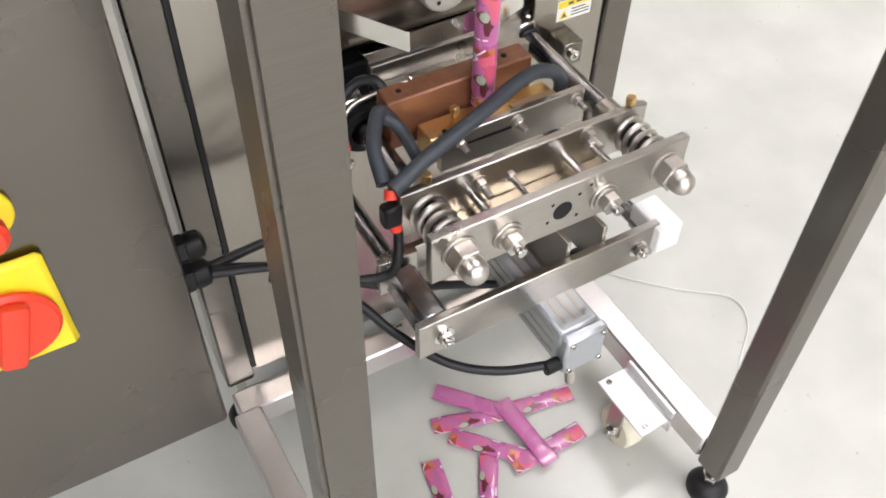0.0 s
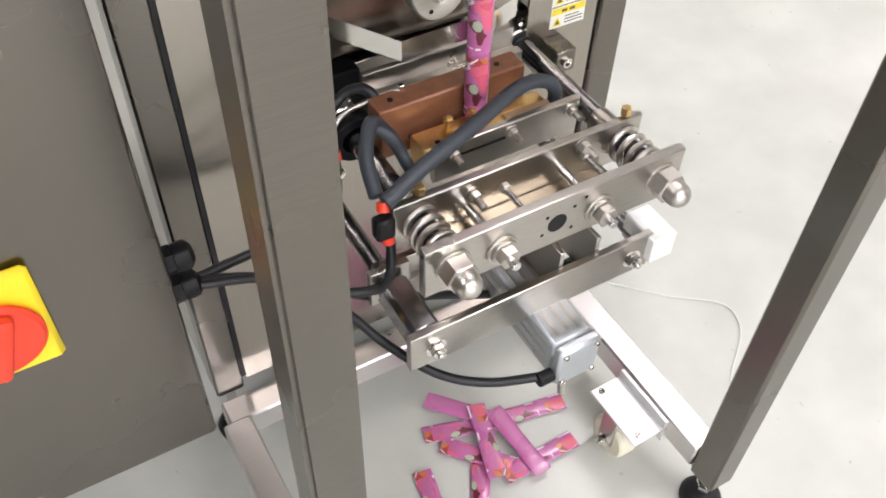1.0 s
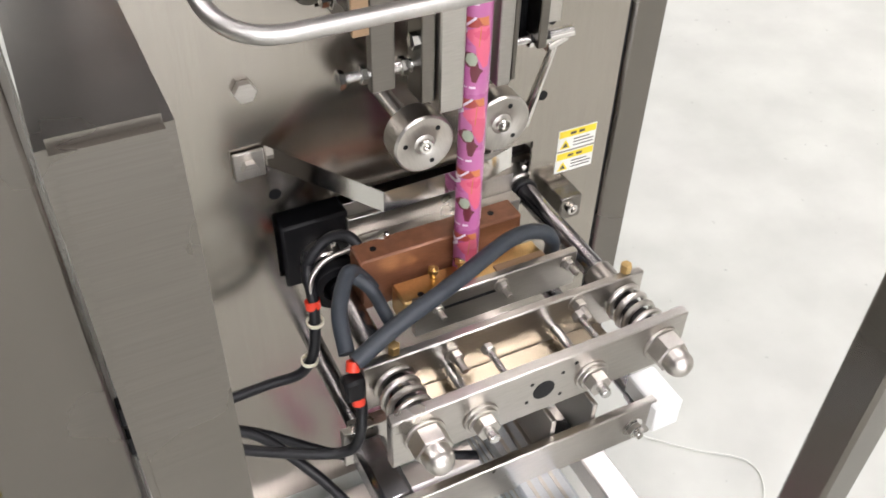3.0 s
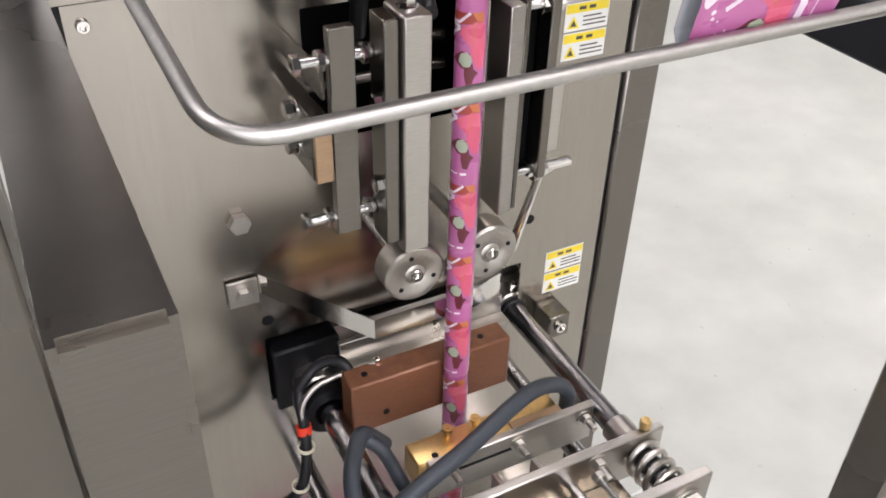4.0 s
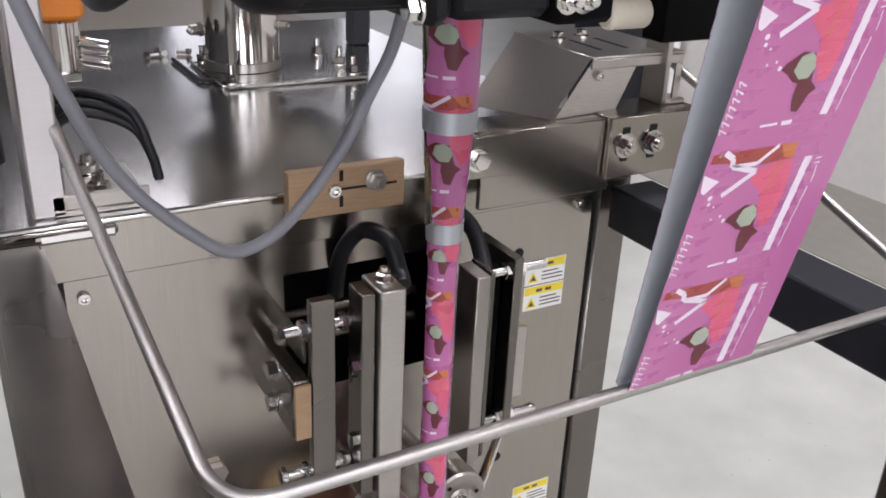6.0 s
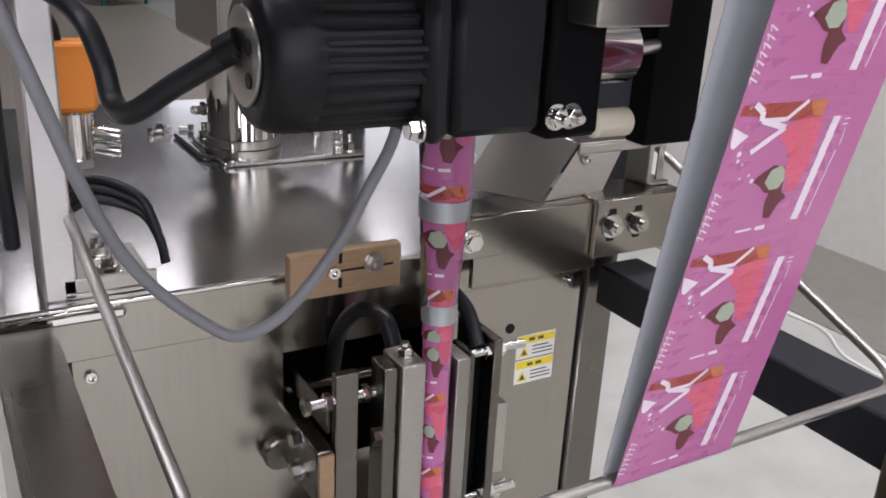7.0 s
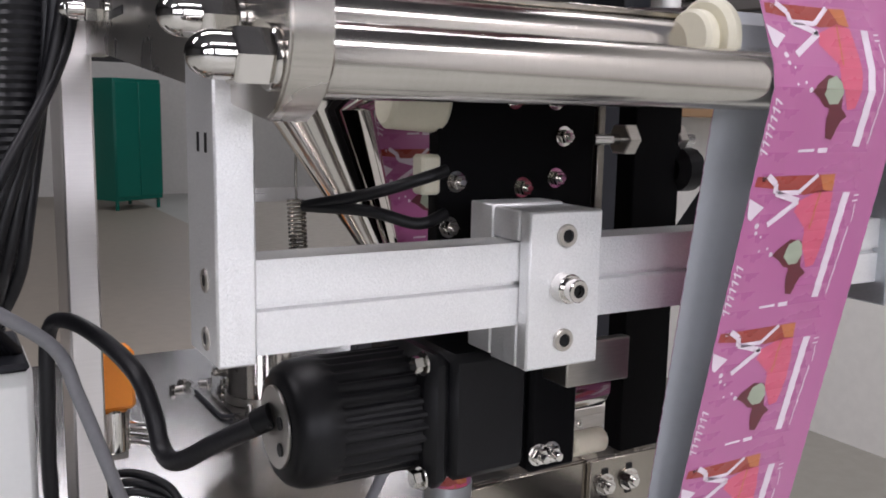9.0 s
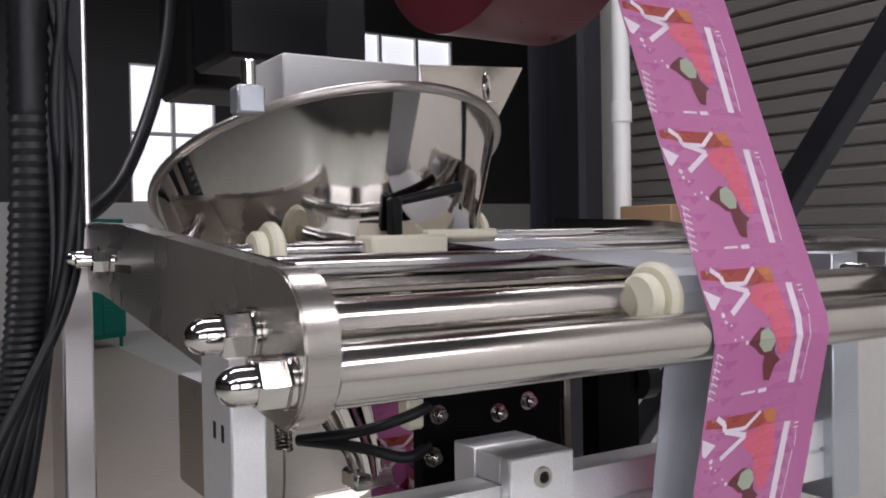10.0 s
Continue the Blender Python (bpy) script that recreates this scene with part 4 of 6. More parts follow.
def bar(u0, v0, u1, v1, w):
    d = Vector((u1 - u0, v1 - v0)).normalized()
    n = Vector((-d.y, d.x)) * w / 2
    return [(u0 + n.x, v0 + n.y), (u1 + n.x, v1 + n.y), (u1 - n.x, v1 - n.y), (u0 - n.x, v0 - n.y)]


def artwork():
    """Flat shapes of one print: (ink, height step, outline); u runs across the web, v down its length."""
    k = 0.1 / FL
    raw = [(2, 1, [(0.0027, 0.0016), (0.0536, 0.0013), (0.0638, 0.0018), (0.066, 0.0113), (0.0428, 0.013), (0.019, 0.0089), (0.0023, 0.0073)]),
           (3, 2, [(0.0536, 0.0013), (0.0664, 0.0009), (0.0681, 0.0114), (0.0595, 0.0102)]),
           (1, 1, [(0.0413, 0.0165), (0.0575, 0.0101), (0.0684, 0.0121), (0.0712, 0.0274), (0.0716, 0.0418), (0.0686, 0.0576), (0.0621, 0.0587), (0.0535, 0.0438), (0.0520, 0.0336), (0.0392, 0.0229)]),
           (6, 3, [(0.0023, 0.0254), (0.0001, 0.0137), (0.0136, 0.0194), (0.0050, 0.0269)]),
           (4, 2, [(0.0298, 0.0491), (0.0333, 0.0457), (0.0426, 0.0397), (0.0525, 0.0416), (0.0551, 0.0497), (0.0570, 0.0575), (0.0627, 0.0623), (0.0589, 0.0650), (0.0546, 0.0756), (0.0492, 0.0746), (0.0463, 0.0637), (0.0467, 0.0579), (0.0423, 0.0570), (0.0363, 0.0523)]),
           (5, 4, [(0.0419, 0.0425), (0.0488, 0.0400), (0.0535, 0.0438), (0.0551, 0.0497), (0.0526, 0.0553), (0.0458, 0.0557), (0.0394, 0.0503)]),
           (3, 2, bar(0.0575, 0.0110, 0.0560, 0.0339, 0.0012)),
           (6, 1, bar(0.0809, 0.0123, 0.0779, 0.0794, 0.0062)),
           (6, 1, bar(0.0918, 0.0198, 0.0929, 0.0314, 0.0008)), (6, 1, bar(0.0912, 0.0342, 0.0877, 0.0780, 0.0010)),
           (6, 1, bar(0.0885, 0.0146, 0.0930, 0.0143, 0.0010)), (6, 1, bar(0.0885, 0.0180, 0.0930, 0.0177, 0.0010)),
           (6, 1, bar(0.0304, 0.0819, 0.0432, 0.0815, 0.0016)), (6, 1, bar(0.0463, 0.0817, 0.0542, 0.0814, 0.0028))]
    for line, w in ((((0.0110, 0.0012), (0.0187, 0.0060), (0.0199, 0.0111), (0.0403, 0.0165), (0.0193, 0.0298)), 0.0036), (((0.0220, 0.0112), (0.0390, 0.0113), (0.0515, 0.0012)), 0.0028)):
        for (u0, v0), (u1, v1) in zip(line, line[1:]):
            raw.append((6, 3, bar(u0, v0, u1, v1, w)))
    for u, v, r in ((0.0085, 0.0030, 0.0016), (0.0114, 0.0302, 0.0018), (0.0123, 0.0345, 0.0013), (0.0164, 0.0369, 0.0008), (0.0183, 0.0457, 0.0009), (0.0248, 0.0445, 0.0010), (0.0285, 0.0483, 0.0016)):
        raw.append((6, 1, disc(u, v, r, r, 7)))
    for i in range(7):
        u, v = 0.0050 - 0.0005 * i, 0.0545 + 0.0045 * i
        raw.append((6, 1, bar(u - 0.002, v - 0.001, u + 0.004, v + 0.002, 0.0011)))
        raw.append((6, 1, bar(u - 0.002, v - 0.001, u - 0.0005, v + 0.0025, 0.0008)))
    a = [(ink, step, [(u, v * k) for u, v in out]) for ink, step, out in raw]
    return a


def art_mesh(name, v0, v1, place, du, lift, back=True, repeat=1, thick=0.0006, length=FL):
    """A piece of film with its print, cut from v0 to v1 and laid by place(u, v, height)."""
    bm = B()
    lay = bm.faces.layers.int.new("step")
    nu = max(1, round(FW / du))

    def face(pts, ink, step):
        f = bm.faces.new([bm.verts.new((p[0], p[1], 0)) for p in pts])
        f.material_index = ink
        f[lay] = step

    nv = max(1, round((v1 - v0) / du))
    for i in range(nv):
        a, b = v0 + (v1 - v0) * i / nv, v0 + (v1 - v0) * (i + 1) / nv
        face([(0, a), (FW, a), (FW, b), (0, b)], 0, 0)
        if back:
            face([(0, a), (FW, a), (FW, b), (0, b)], 7, -1)
    for r in range(repeat + 2):
        for ink, step, out in artwork():
            pts = [(u, (v * 10 + r - 1) * length) for u, v in out]
            if max(p[1] for p in pts) > v0 and min(p[1] for p in pts) < v1:
                face(pts, ink, step)
    for k in range(1, nu):
        bmesh.ops.bisect_plane(bm, geom=bm.verts[:] + bm.edges[:] + bm.faces[:], plane_co=(FW * k / nu, 0, 0), plane_no=(1, 0, 0))
    for v, no in ((v0, -1), (v1, 1)):
        bmesh.ops.bisect_plane(bm, geom=bm.verts[:] + bm.edges[:] + bm.faces[:], plane_co=(0, v, 0), plane_no=(0, no, 0), clear_outer=True)
    step = {v: max(f[lay] for f in v.link_faces) for v in bm.verts if v.link_faces}
    for v in bm.verts:
        s = step.get(v, 0)
        v.co = place(v.co.x, v.co.y, -thick if s < 0 else s * lift)
    me = bpy.data.meshes.new(name)
    bm.to_mesh(me)
    bm.free()
    for m in FILM_MATS:
        me.materials.append(m)
    me.polygons.foreach_set("use_smooth", [not back] * len(me.polygons))
    return me


TUBE_X, TUBE_Y = -0.052, -0.11
STICK = 0.13
TUBE_L = 2 * TL


def tube_place(r0, r1, z_top):
    """Wraps the web into a tube about the z axis; radius r0 at the top, r1 at the bottom."""
    def place(u, v, h):
        a = -math.pi / 2 + (u / FW - 0.5) * 2 * math.pi * 0.98 - 0.35
        r = r0 + (r1 - r0) * max(0.0, min(1.0, v / TUBE_L)) + h
        return Vector((r * math.cos(a), r * math.sin(a) * 0.94, z_top - v))
    return place


def tube_piece():
    return art_mesh("film_tube", 0, TUBE_L, tube_place(0.0133, 0.0133, TUBE_L), 0.0045, 0.00012, False, 2, 0.0006, TL)


def flat_stick_mesh():
    """A sealed, cut stick: a flattened pillow of film with crimped ends."""
    def place(u, v, h):
        a = (u / FW) * 2 * math.pi - math.pi / 2 - 0.4
        e = min(v, STICK - v)
        puff = 0.0028 * min(1.0, max(0.0, (e - 0.008) / 0.02)) + 0.0004
        return Vector((0.0145 * math.cos(a) * (1 + 0.05 * math.sin(v * 60)), v - STICK / 2, puff * math.sin(a) + h * 1.5 + 0.0035))
    return art_mesh("stick_pack", 0, STICK, place, 0.006, 0.00015, False, 3)


STICK_MESH = flat_stick_mesh()


def stick(m, label="flat pink printed stick pack lying on the floor"):
    ob = new("stick_pack", STICK_MESH)
    ob.matrix_world = m
    return tagged(ob, label, "stick pack", "stick packs on the floor")


for sx, sy, sz, sa, sf in ((-0.052, -0.137, 0.008, -138, 1), (-0.066, -0.160, 0.003, -106, 0), (0.036, -0.183, 0.002, -100, 0), (-0.009, -0.224, 0.013, -176, 1),
                           (-0.069, -0.217, 0.005, -137, 0), (-0.105, -0.272, 0.001, -212, 0), (0.008, -0.262, 0.006, -89, 0), (-0.172, -0.256, 0.001, -190, 0)):
    stick(pose(sx, sy, sz, 0, 0, sa) @ (pose(0, 0, 0.007, 0, 180, 0) if sf else Matrix()))

# ---- forming tube ----
def former():
    f = thing("forming_tube", (TUBE_X, TUBE_Y, 1.03), "steel forming tube with a folded collar and clear tape bands", "forming tube")
    part("tube", lathe(B(), [(0.0105, 0), (0.011, 0), (0.011, 0.05), (0.0205, 0.14), (0.0205, 0.36), (0.0195, 0.36), (0.0195, 0.14), (0.0102, 0.05), (0.0105, 0)], Matrix.Translation((TUBE_X, TUBE_Y, 1.03)), 32), POLISH, f)
    for z, r in ((1.06, 0.0158), (1.157, 0.0222)):
        part("tape_band", lathe(B(), [(r - 0.0005, -0.009), (r, -0.009), (r + 0.0006, 0.009), (r - 0.0005, 0.009)], Matrix.Translation((TUBE_X, TUBE_Y, z)), 32), ALU_GREY, f)
    def place(u, v, h):
        z = 1.37 - v
        a = -math.pi / 2 + (u / FW - 0.5) * 2 * math.pi * 0.98 - 0.35
        r = float(np.interp(z, (1.03, 1.06, 1.18, 1.4), (0.0142, 0.0148, 0.0225, 0.0235))) + h
        return Vector((r * math.cos(a), r * math.sin(a), z - 1.03))
    sl = new("film_sleeve", art_mesh("film_sleeve", 0, 0.335, place, 0.0055, 0.00012, False, 4))
    sl.parent = f
    tagged(sl, "pink printed film drawn over the forming tube")
    # folded guide wings that lead the web into the tube
    bm = B()
    n = 10
    for s in (-1, 1):
        ring = []
        for k in range(n + 1):
            t = k / n
            a = math.pi / 2 + s * (math.pi * 0.62) * t
            top = Vector((TUBE_X + s * 0.018 + 0.03 * math.cos(a) * (1 + 0.6 * t), TUBE_Y + 0.012 + 0.03 * math.sin(a), 1.2 + 0.16 * (1 - t * 0.4)))
            low = Vector((TUBE_X + 0.0165 * math.cos(a), TUBE_Y + 0.0165 * math.sin(a), 1.05 + 0.02 * t))
            ring.append((bm.verts.new(low), bm.verts.new(top)))
        for (a, b), (c, d) in zip(ring, ring[1:]):
            bm.faces.new((a, c, d, b))
    bmesh.ops.solidify(bm, geom=bm.faces[:], thickness=0.001)
    part("guide_wing", bm, PANEL, f, "dark polished folded steel guide")
    return f


former()

# ---- machine top ----
def machine_top():
    # upright at the corner of the top
    u = thing("upright_post", (-0.353, 0.02, 1.074), "flat stainless rectangular-tube upright on the cabinet top", "post")
    part("tube", boxes((-0.360, -0.334, 0.0, 0.07, 1.074, 2.35), bev=0.002), TUBE_WHITE, u)
    fb = part("foot_plate", boxes((-0.345, -0.27, 0.0, 0.11, 1.074, 1.079), (-0.345, -0.27, 0.0, 0.004, 1.079, 1.092), bev=0.001), STEEL_H, u)
    for y in (0.03, 0.085):
        part("bolt", bolt(B(), (-0.305, y, 1.079), (0, 0, 1), 0.017, 0.009, True, 0.008), POLISH, fb)
    # dosing column behind the film
    cx, cy = 0.005, 0.425
    d = thing("dosing_column", (cx, cy, 1.074), "polished round dosing spout under a grey sheet-steel duct", "machine part")
    part("foot_flange", boxes((cx - 0.11, cx + 0.085, cy - 0.075, cy + 0.085, 1.0745, 1.080), bev=0.0015), TOP, d)
    part("spout", lathe(B(), [(0.043, 0), (0.048, 0.001), (0.048, 0.11), (0.044, 0.112), (0.043, 0.11), (0.043, 0)], Matrix.Translation((-0.048, 0.45, 1.092)), 40), POLISH, d)
    part("spout_collar", lathe(B(), [(0.049, 0), (0.0505, 0), (0.0505, 0.011), (0.049, 0.011), (0.049, 0)], Matrix.Translation((-0.048, 0.45, 1.081)), 40), STEEL_H, d)
    for x, y in ((-0.095, -0.06), (-0.095, 0.07), (0.07, -0.055), (0.075, 0.0), (0.07, 0.07)):
        part("bolt", bolt(B(), (cx + x, cy + y, 1.080), (0, 0, 1), 0.014, 0.009, True, 0.012), POLISH, d)
    for x in (-0.085, 0.055):
        part("clamp_screw", bolt(B(), (-0.048 + x * 0.7, 0.43, 1.135), (-1 if x < 0 else 1, -0.4, 0), 0.012, 0.014, True, 0.004), POLISH, d)
    bm = B()
    lo = [bm.verts.new((cx + a * 0.055, cy + b * 0.055, 1.175)) for a, b in ((-1, -1), (1, -1), (1, 1), (-1, 1))]
    mi = [bm.verts.new((cx + a * 0.12, cy + b * 0.1, 1.225)) for a, b in ((-1, -1), (1, -1), (1, 1), (-1, 1))]
    hi = [bm.verts.new((cx + a * 0.12 + 0.01 * (a > 0), cy + b * 0.1, 1.385)) for a, b in ((-1, -1), (1, -1), (1, 1), (-1, 1))]
    for p, q in ((lo, mi), (mi, hi)):
        for k in range(4):
            bm.faces.new((p[k], p[(k + 1) % 4], q[(k + 1) % 4], q[k]))
    bm.faces.new(list(reversed(lo)))
    bm.faces.new(hi)
    bmesh.ops.bevel(bm, geom=bm.edges[:], offset=0.002, segments=2, affect="EDGES")
    part("duct", bm, STEEL_H, d, "grey folded sheet-steel duct")
    # loose fixings left on the top
    for x, y, tilt in ((-0.154, 0.555, 0.2), (-0.125, 0.562, 1.4), (-0.088, 0.565, 2.6), (-0.135, 0.575, 0.9)):
        w = (math.cos(tilt), math.sin(tilt), 0)
        lb = thing("loose_bolt", (x, y, 1.074), "small bright bolt lying on the cabinet top", "bolt", "loose bolts")
        part("head", cyl(B(), (x, y, 1.0793), (x + 0.006 * w[0], y + 0.006 * w[1], 1.0793), 0.0053, seg=6, bev=0.0005), POLISH, lb)
        part("shank", cyl(B(), (x + 0.006 * w[0], y + 0.006 * w[1], 1.0775), (x + 0.02 * w[0], y + 0.02 * w[1], 1.0775), 0.003, seg=12), STEEL_H, lb)
    hk = thing("hex_key", (-0.12, 0.45, 1.074), "small dark hexagon key lying on the cabinet top", "hex key")
    part("arm", hose(B(), turned([(-0.122, 0.53, 1.0775), (-0.12, 0.40, 1.0775), (-0.095, 0.395, 1.0775)], 0.008, 6), 0.003, seg=6, smooth=False), DARK_STEEL, hk)
    sp = thing("return_spring", (-0.132, 0.064, 1.36), "slack steel return spring", "spring")
    part("coil", spring(B(), (-0.132, 0.064, 1.362), (-0.134, 0.064, 1.415), 0.0085, 0.0015, 13, 6), STEEL, sp)
    part("hook", hose(B(), [(-0.134, 0.064, 1.415), (-0.134, 0.064, 1.46), (-0.134, 0.05, 1.5), (-0.134, 0.03, 1.56)], 0.0014, 6, 8), STEEL, sp)
    part("eye", hose(B(), [(-0.132, 0.064, 1.362), (-0.13, 0.07, 1.33), (-0.12, 0.1, 1.29)], 0.0014, 6, 8), STEEL, sp)
    # bent sheet box beside the film
    b = thing("sheet_bracket", (0.23, 0.05, 1.115), "bent stainless sheet bracket with slots", "bracket")
    part("top_plate", boxes((0.17, 0.293, -0.01, 0.135, 1.168, 1.171), (0.17, 0.293, -0.01, -0.0075, 1.158, 1.168), bev=0.0008), STEEL_H, b)
    part("front_leg", boxes((0.284, 0.293, -0.0095, -0.0065, 1.1155, 1.158), bev=0.0006), STEEL_H, b)
    part("back_leg", boxes((0.175, 0.243, 0.13, 0.133, 1.075, 1.168), bev=0.0006), STEEL_H, b)
    for name, quad in (("side_sheet", ((0.1695, -0.008, 1.17), (0.1695, 0.133, 1.17), (0.068, 0.06, 1.114), (0.118, -0.017, 1.114))),
                       ("front_sheet", ((0.174, -0.006, 1.168), (0.236, -0.006, 1.168), (0.207, -0.009, 1.114), (0.124, -0.017, 1.114)))):
        bm = B()
        bm.faces.new([bm.verts.new(p) for p in quad])
        bmesh.ops.solidify(bm, geom=bm.faces[:], thickness=0.0015)
        part(name, bm, STEEL_H, b)
    for x in (0.2, 0.235):
        part("slot", boxes((x, x + 0.005, 0.02, 0.075, 1.171, 1.1714), bev=0), BLACK, b)
    for x, y in ((0.195, 0.085), (0.23, 0.09)):
        part("bolt", bolt(B(), (x, y, 1.171), (0, 0, 1), 0.011, 0.006), POLISH, b)
    part("screw", socket(B(), (0.18, -0.01, 1.152), (0, -1, 0), 0.005, 0.004), POLISH, b)
    # solenoid valve with orange coil
    s = thing("solenoid_valve", (-0.31, 0.1, 1.19), "small air valve with an orange coil", "valve")
    part("coil", boxes((-0.329, -0.292, 0.085, 0.118, 1.212, 1.272), bev=0.004), ORANGE, s, "orange plastic coil")
    part("valve_body", cyl(B(), (-0.312, 0.1, 1.168), (-0.312, 0.1, 1.212), 0.016, seg=24, bev=0.002), POLISH, s)
    for z in (1.178, 1.192):
        part("fitting", cyl(B(), (-0.3, 0.1, z), (-0.275, 0.09, z - 0.004), 0.006, seg=14, bev=0.001), POLISH, s)
    part("cable", hose(B(), [(-0.32, 0.1, 1.272), (-0.322, 0.1, 1.285), (-0.33, 0.085, 1.3)], 0.004, 6, 10), RUBBER, s)
    part("nut", bolt(B(), (-0.335, 0.08, 1.29), (0, -1, 0), 0.011, 0.006), POLISH, s)
    part("bracket", boxes((-0.338, -0.3, 0.09, 0.11, 1.16, 1.168), bev=0.001), STEEL_H, s)


def cables():
    c = thing("motor_cable", (-0.31, -0.2, 1.2), "black motor cable looping to the post", "cable")
    part("cord", hose(B(), [(-0.286, -0.298, 1.322), (-0.308, -0.26, 1.298), (-0.326, -0.228, 1.277), (-0.331, -0.205, 1.279), (-0.333, -0.19, 1.3), (-0.339, -0.165, 1.322), (-0.352, -0.1, 1.333), (-0.368, -0.04, 1.335), (-0.378, -0.015, 1.32), (-0.381, -0.01, 1.26), (-0.381, 0.0, 1.2), (-0.378, 0.02, 1.12)], 0.0065, 14, 12), RUBBER, c)
    g = thing("grey_cable", (-0.3, -0.2, 1.1), "slack grey signal cable hanging across the panel", "cable")
    part("cord", hose(B(), [(-0.11, -0.14, 1.255), (-0.118, -0.135, 1.22), (-0.132, -0.13, 1.189), (-0.156, -0.13, 1.147), (-0.186, -0.13, 1.109), (-0.212, -0.13, 1.087), (-0.241, -0.13, 1.08), (-0.267, -0.13, 1.097), (-0.301, -0.13, 1.131), (-0.324, -0.13, 1.166), (-0.345, -0.145, 1.215), (-0.362, -0.16, 1.266), (-0.376, -0.16, 1.309), (-0.39, -0.165, 1.345), (-0.43, -0.18, 1.38)], 0.0048, 8, 12), GREY_CABLE, g)
    b = thing("air_line_bundle", (-0.29, 0.05, 1.1), "bundle of thin black air lines", "cable")
    for k in range(3):
        o = 0.007 * k
        part("line", hose(B(), [(-0.34, 0.05 + o, 1.13 + o), (-0.31, 0.045 + o, 1.145 + o), (-0.275, 0.03, 1.135 + o), (-0.262, 0.02, 1.112), (-0.258, 0.018, 1.09)], 0.0042, 10, 10), RUBBER, b)
    h = thing("hose_bundle", (-0.41, -0.02, 1.4), "thick corrugated black hose with loose cables", "cable")
    pts = [(-0.425, 0.06, 1.293), (-0.412, 0.01, 1.38), (-0.395, -0.03, 1.5), (-0.386, -0.025, 1.65), (-0.384, -0.02, 1.9), (-0.384, -0.02, 2.2)]
    core = smooth_path(pts, 40)
    bm = B()
    prev = None
    for i, p in enumerate(core):
        r = 0.017 if i % 2 else 0.0150
        ring = [bm.verts.new((p.x + r * math.cos(2 * math.pi * k / 16), p.y + r * math.sin(2 * math.pi * k / 16), p.z)) for k in range(16)]
        if prev:
            for k in range(16):
                bm.faces.new((prev[k], prev[(k + 1) % 16], ring[(k + 1) % 16], ring[k]))
        prev = ring
    part("corrugated_hose", bm, RUBBER, h)
    for k in range(5):
        part("line", hose(B(), [(-0.43 + 0.008 * k, 0.04, 1.293), (-0.403 - 0.009 * k, -0.03, 1.36), (-0.392 - 0.009 * k, -0.055 - 0.006 * k, 1.42), (-0.372 + 0.004 * k, -0.035 - 0.004 * (k % 3), 1.56), (-0.362 + 0.009 * ((k * 2) % 5 - 2) * 0.6, -0.03 - 0.006 * (k % 2), 1.7), (-0.366 + 0.006 * ((k * 3) % 5 - 2), -0.02, 1.85), (-0.37, -0.02 - 0.004 * k, 2.2)], 0.0048, 12, 10), RUBBER, h)
    e = thing("operator_panel", (-0.45, 0.0, 1.18), "white enamelled operator panel box beside the post", "control panel")
    part("housing", boxes((-0.62, -0.388, 0.02, 0.12, 1.074, 1.285), bev=0.006), WHITE_PAINT, e)
    part("lid", boxes((-0.63, -0.392, 0.0, 0.13, 1.285, 1.292), bev=0.003), DARK_STEEL, e)


machine_top()
cables()


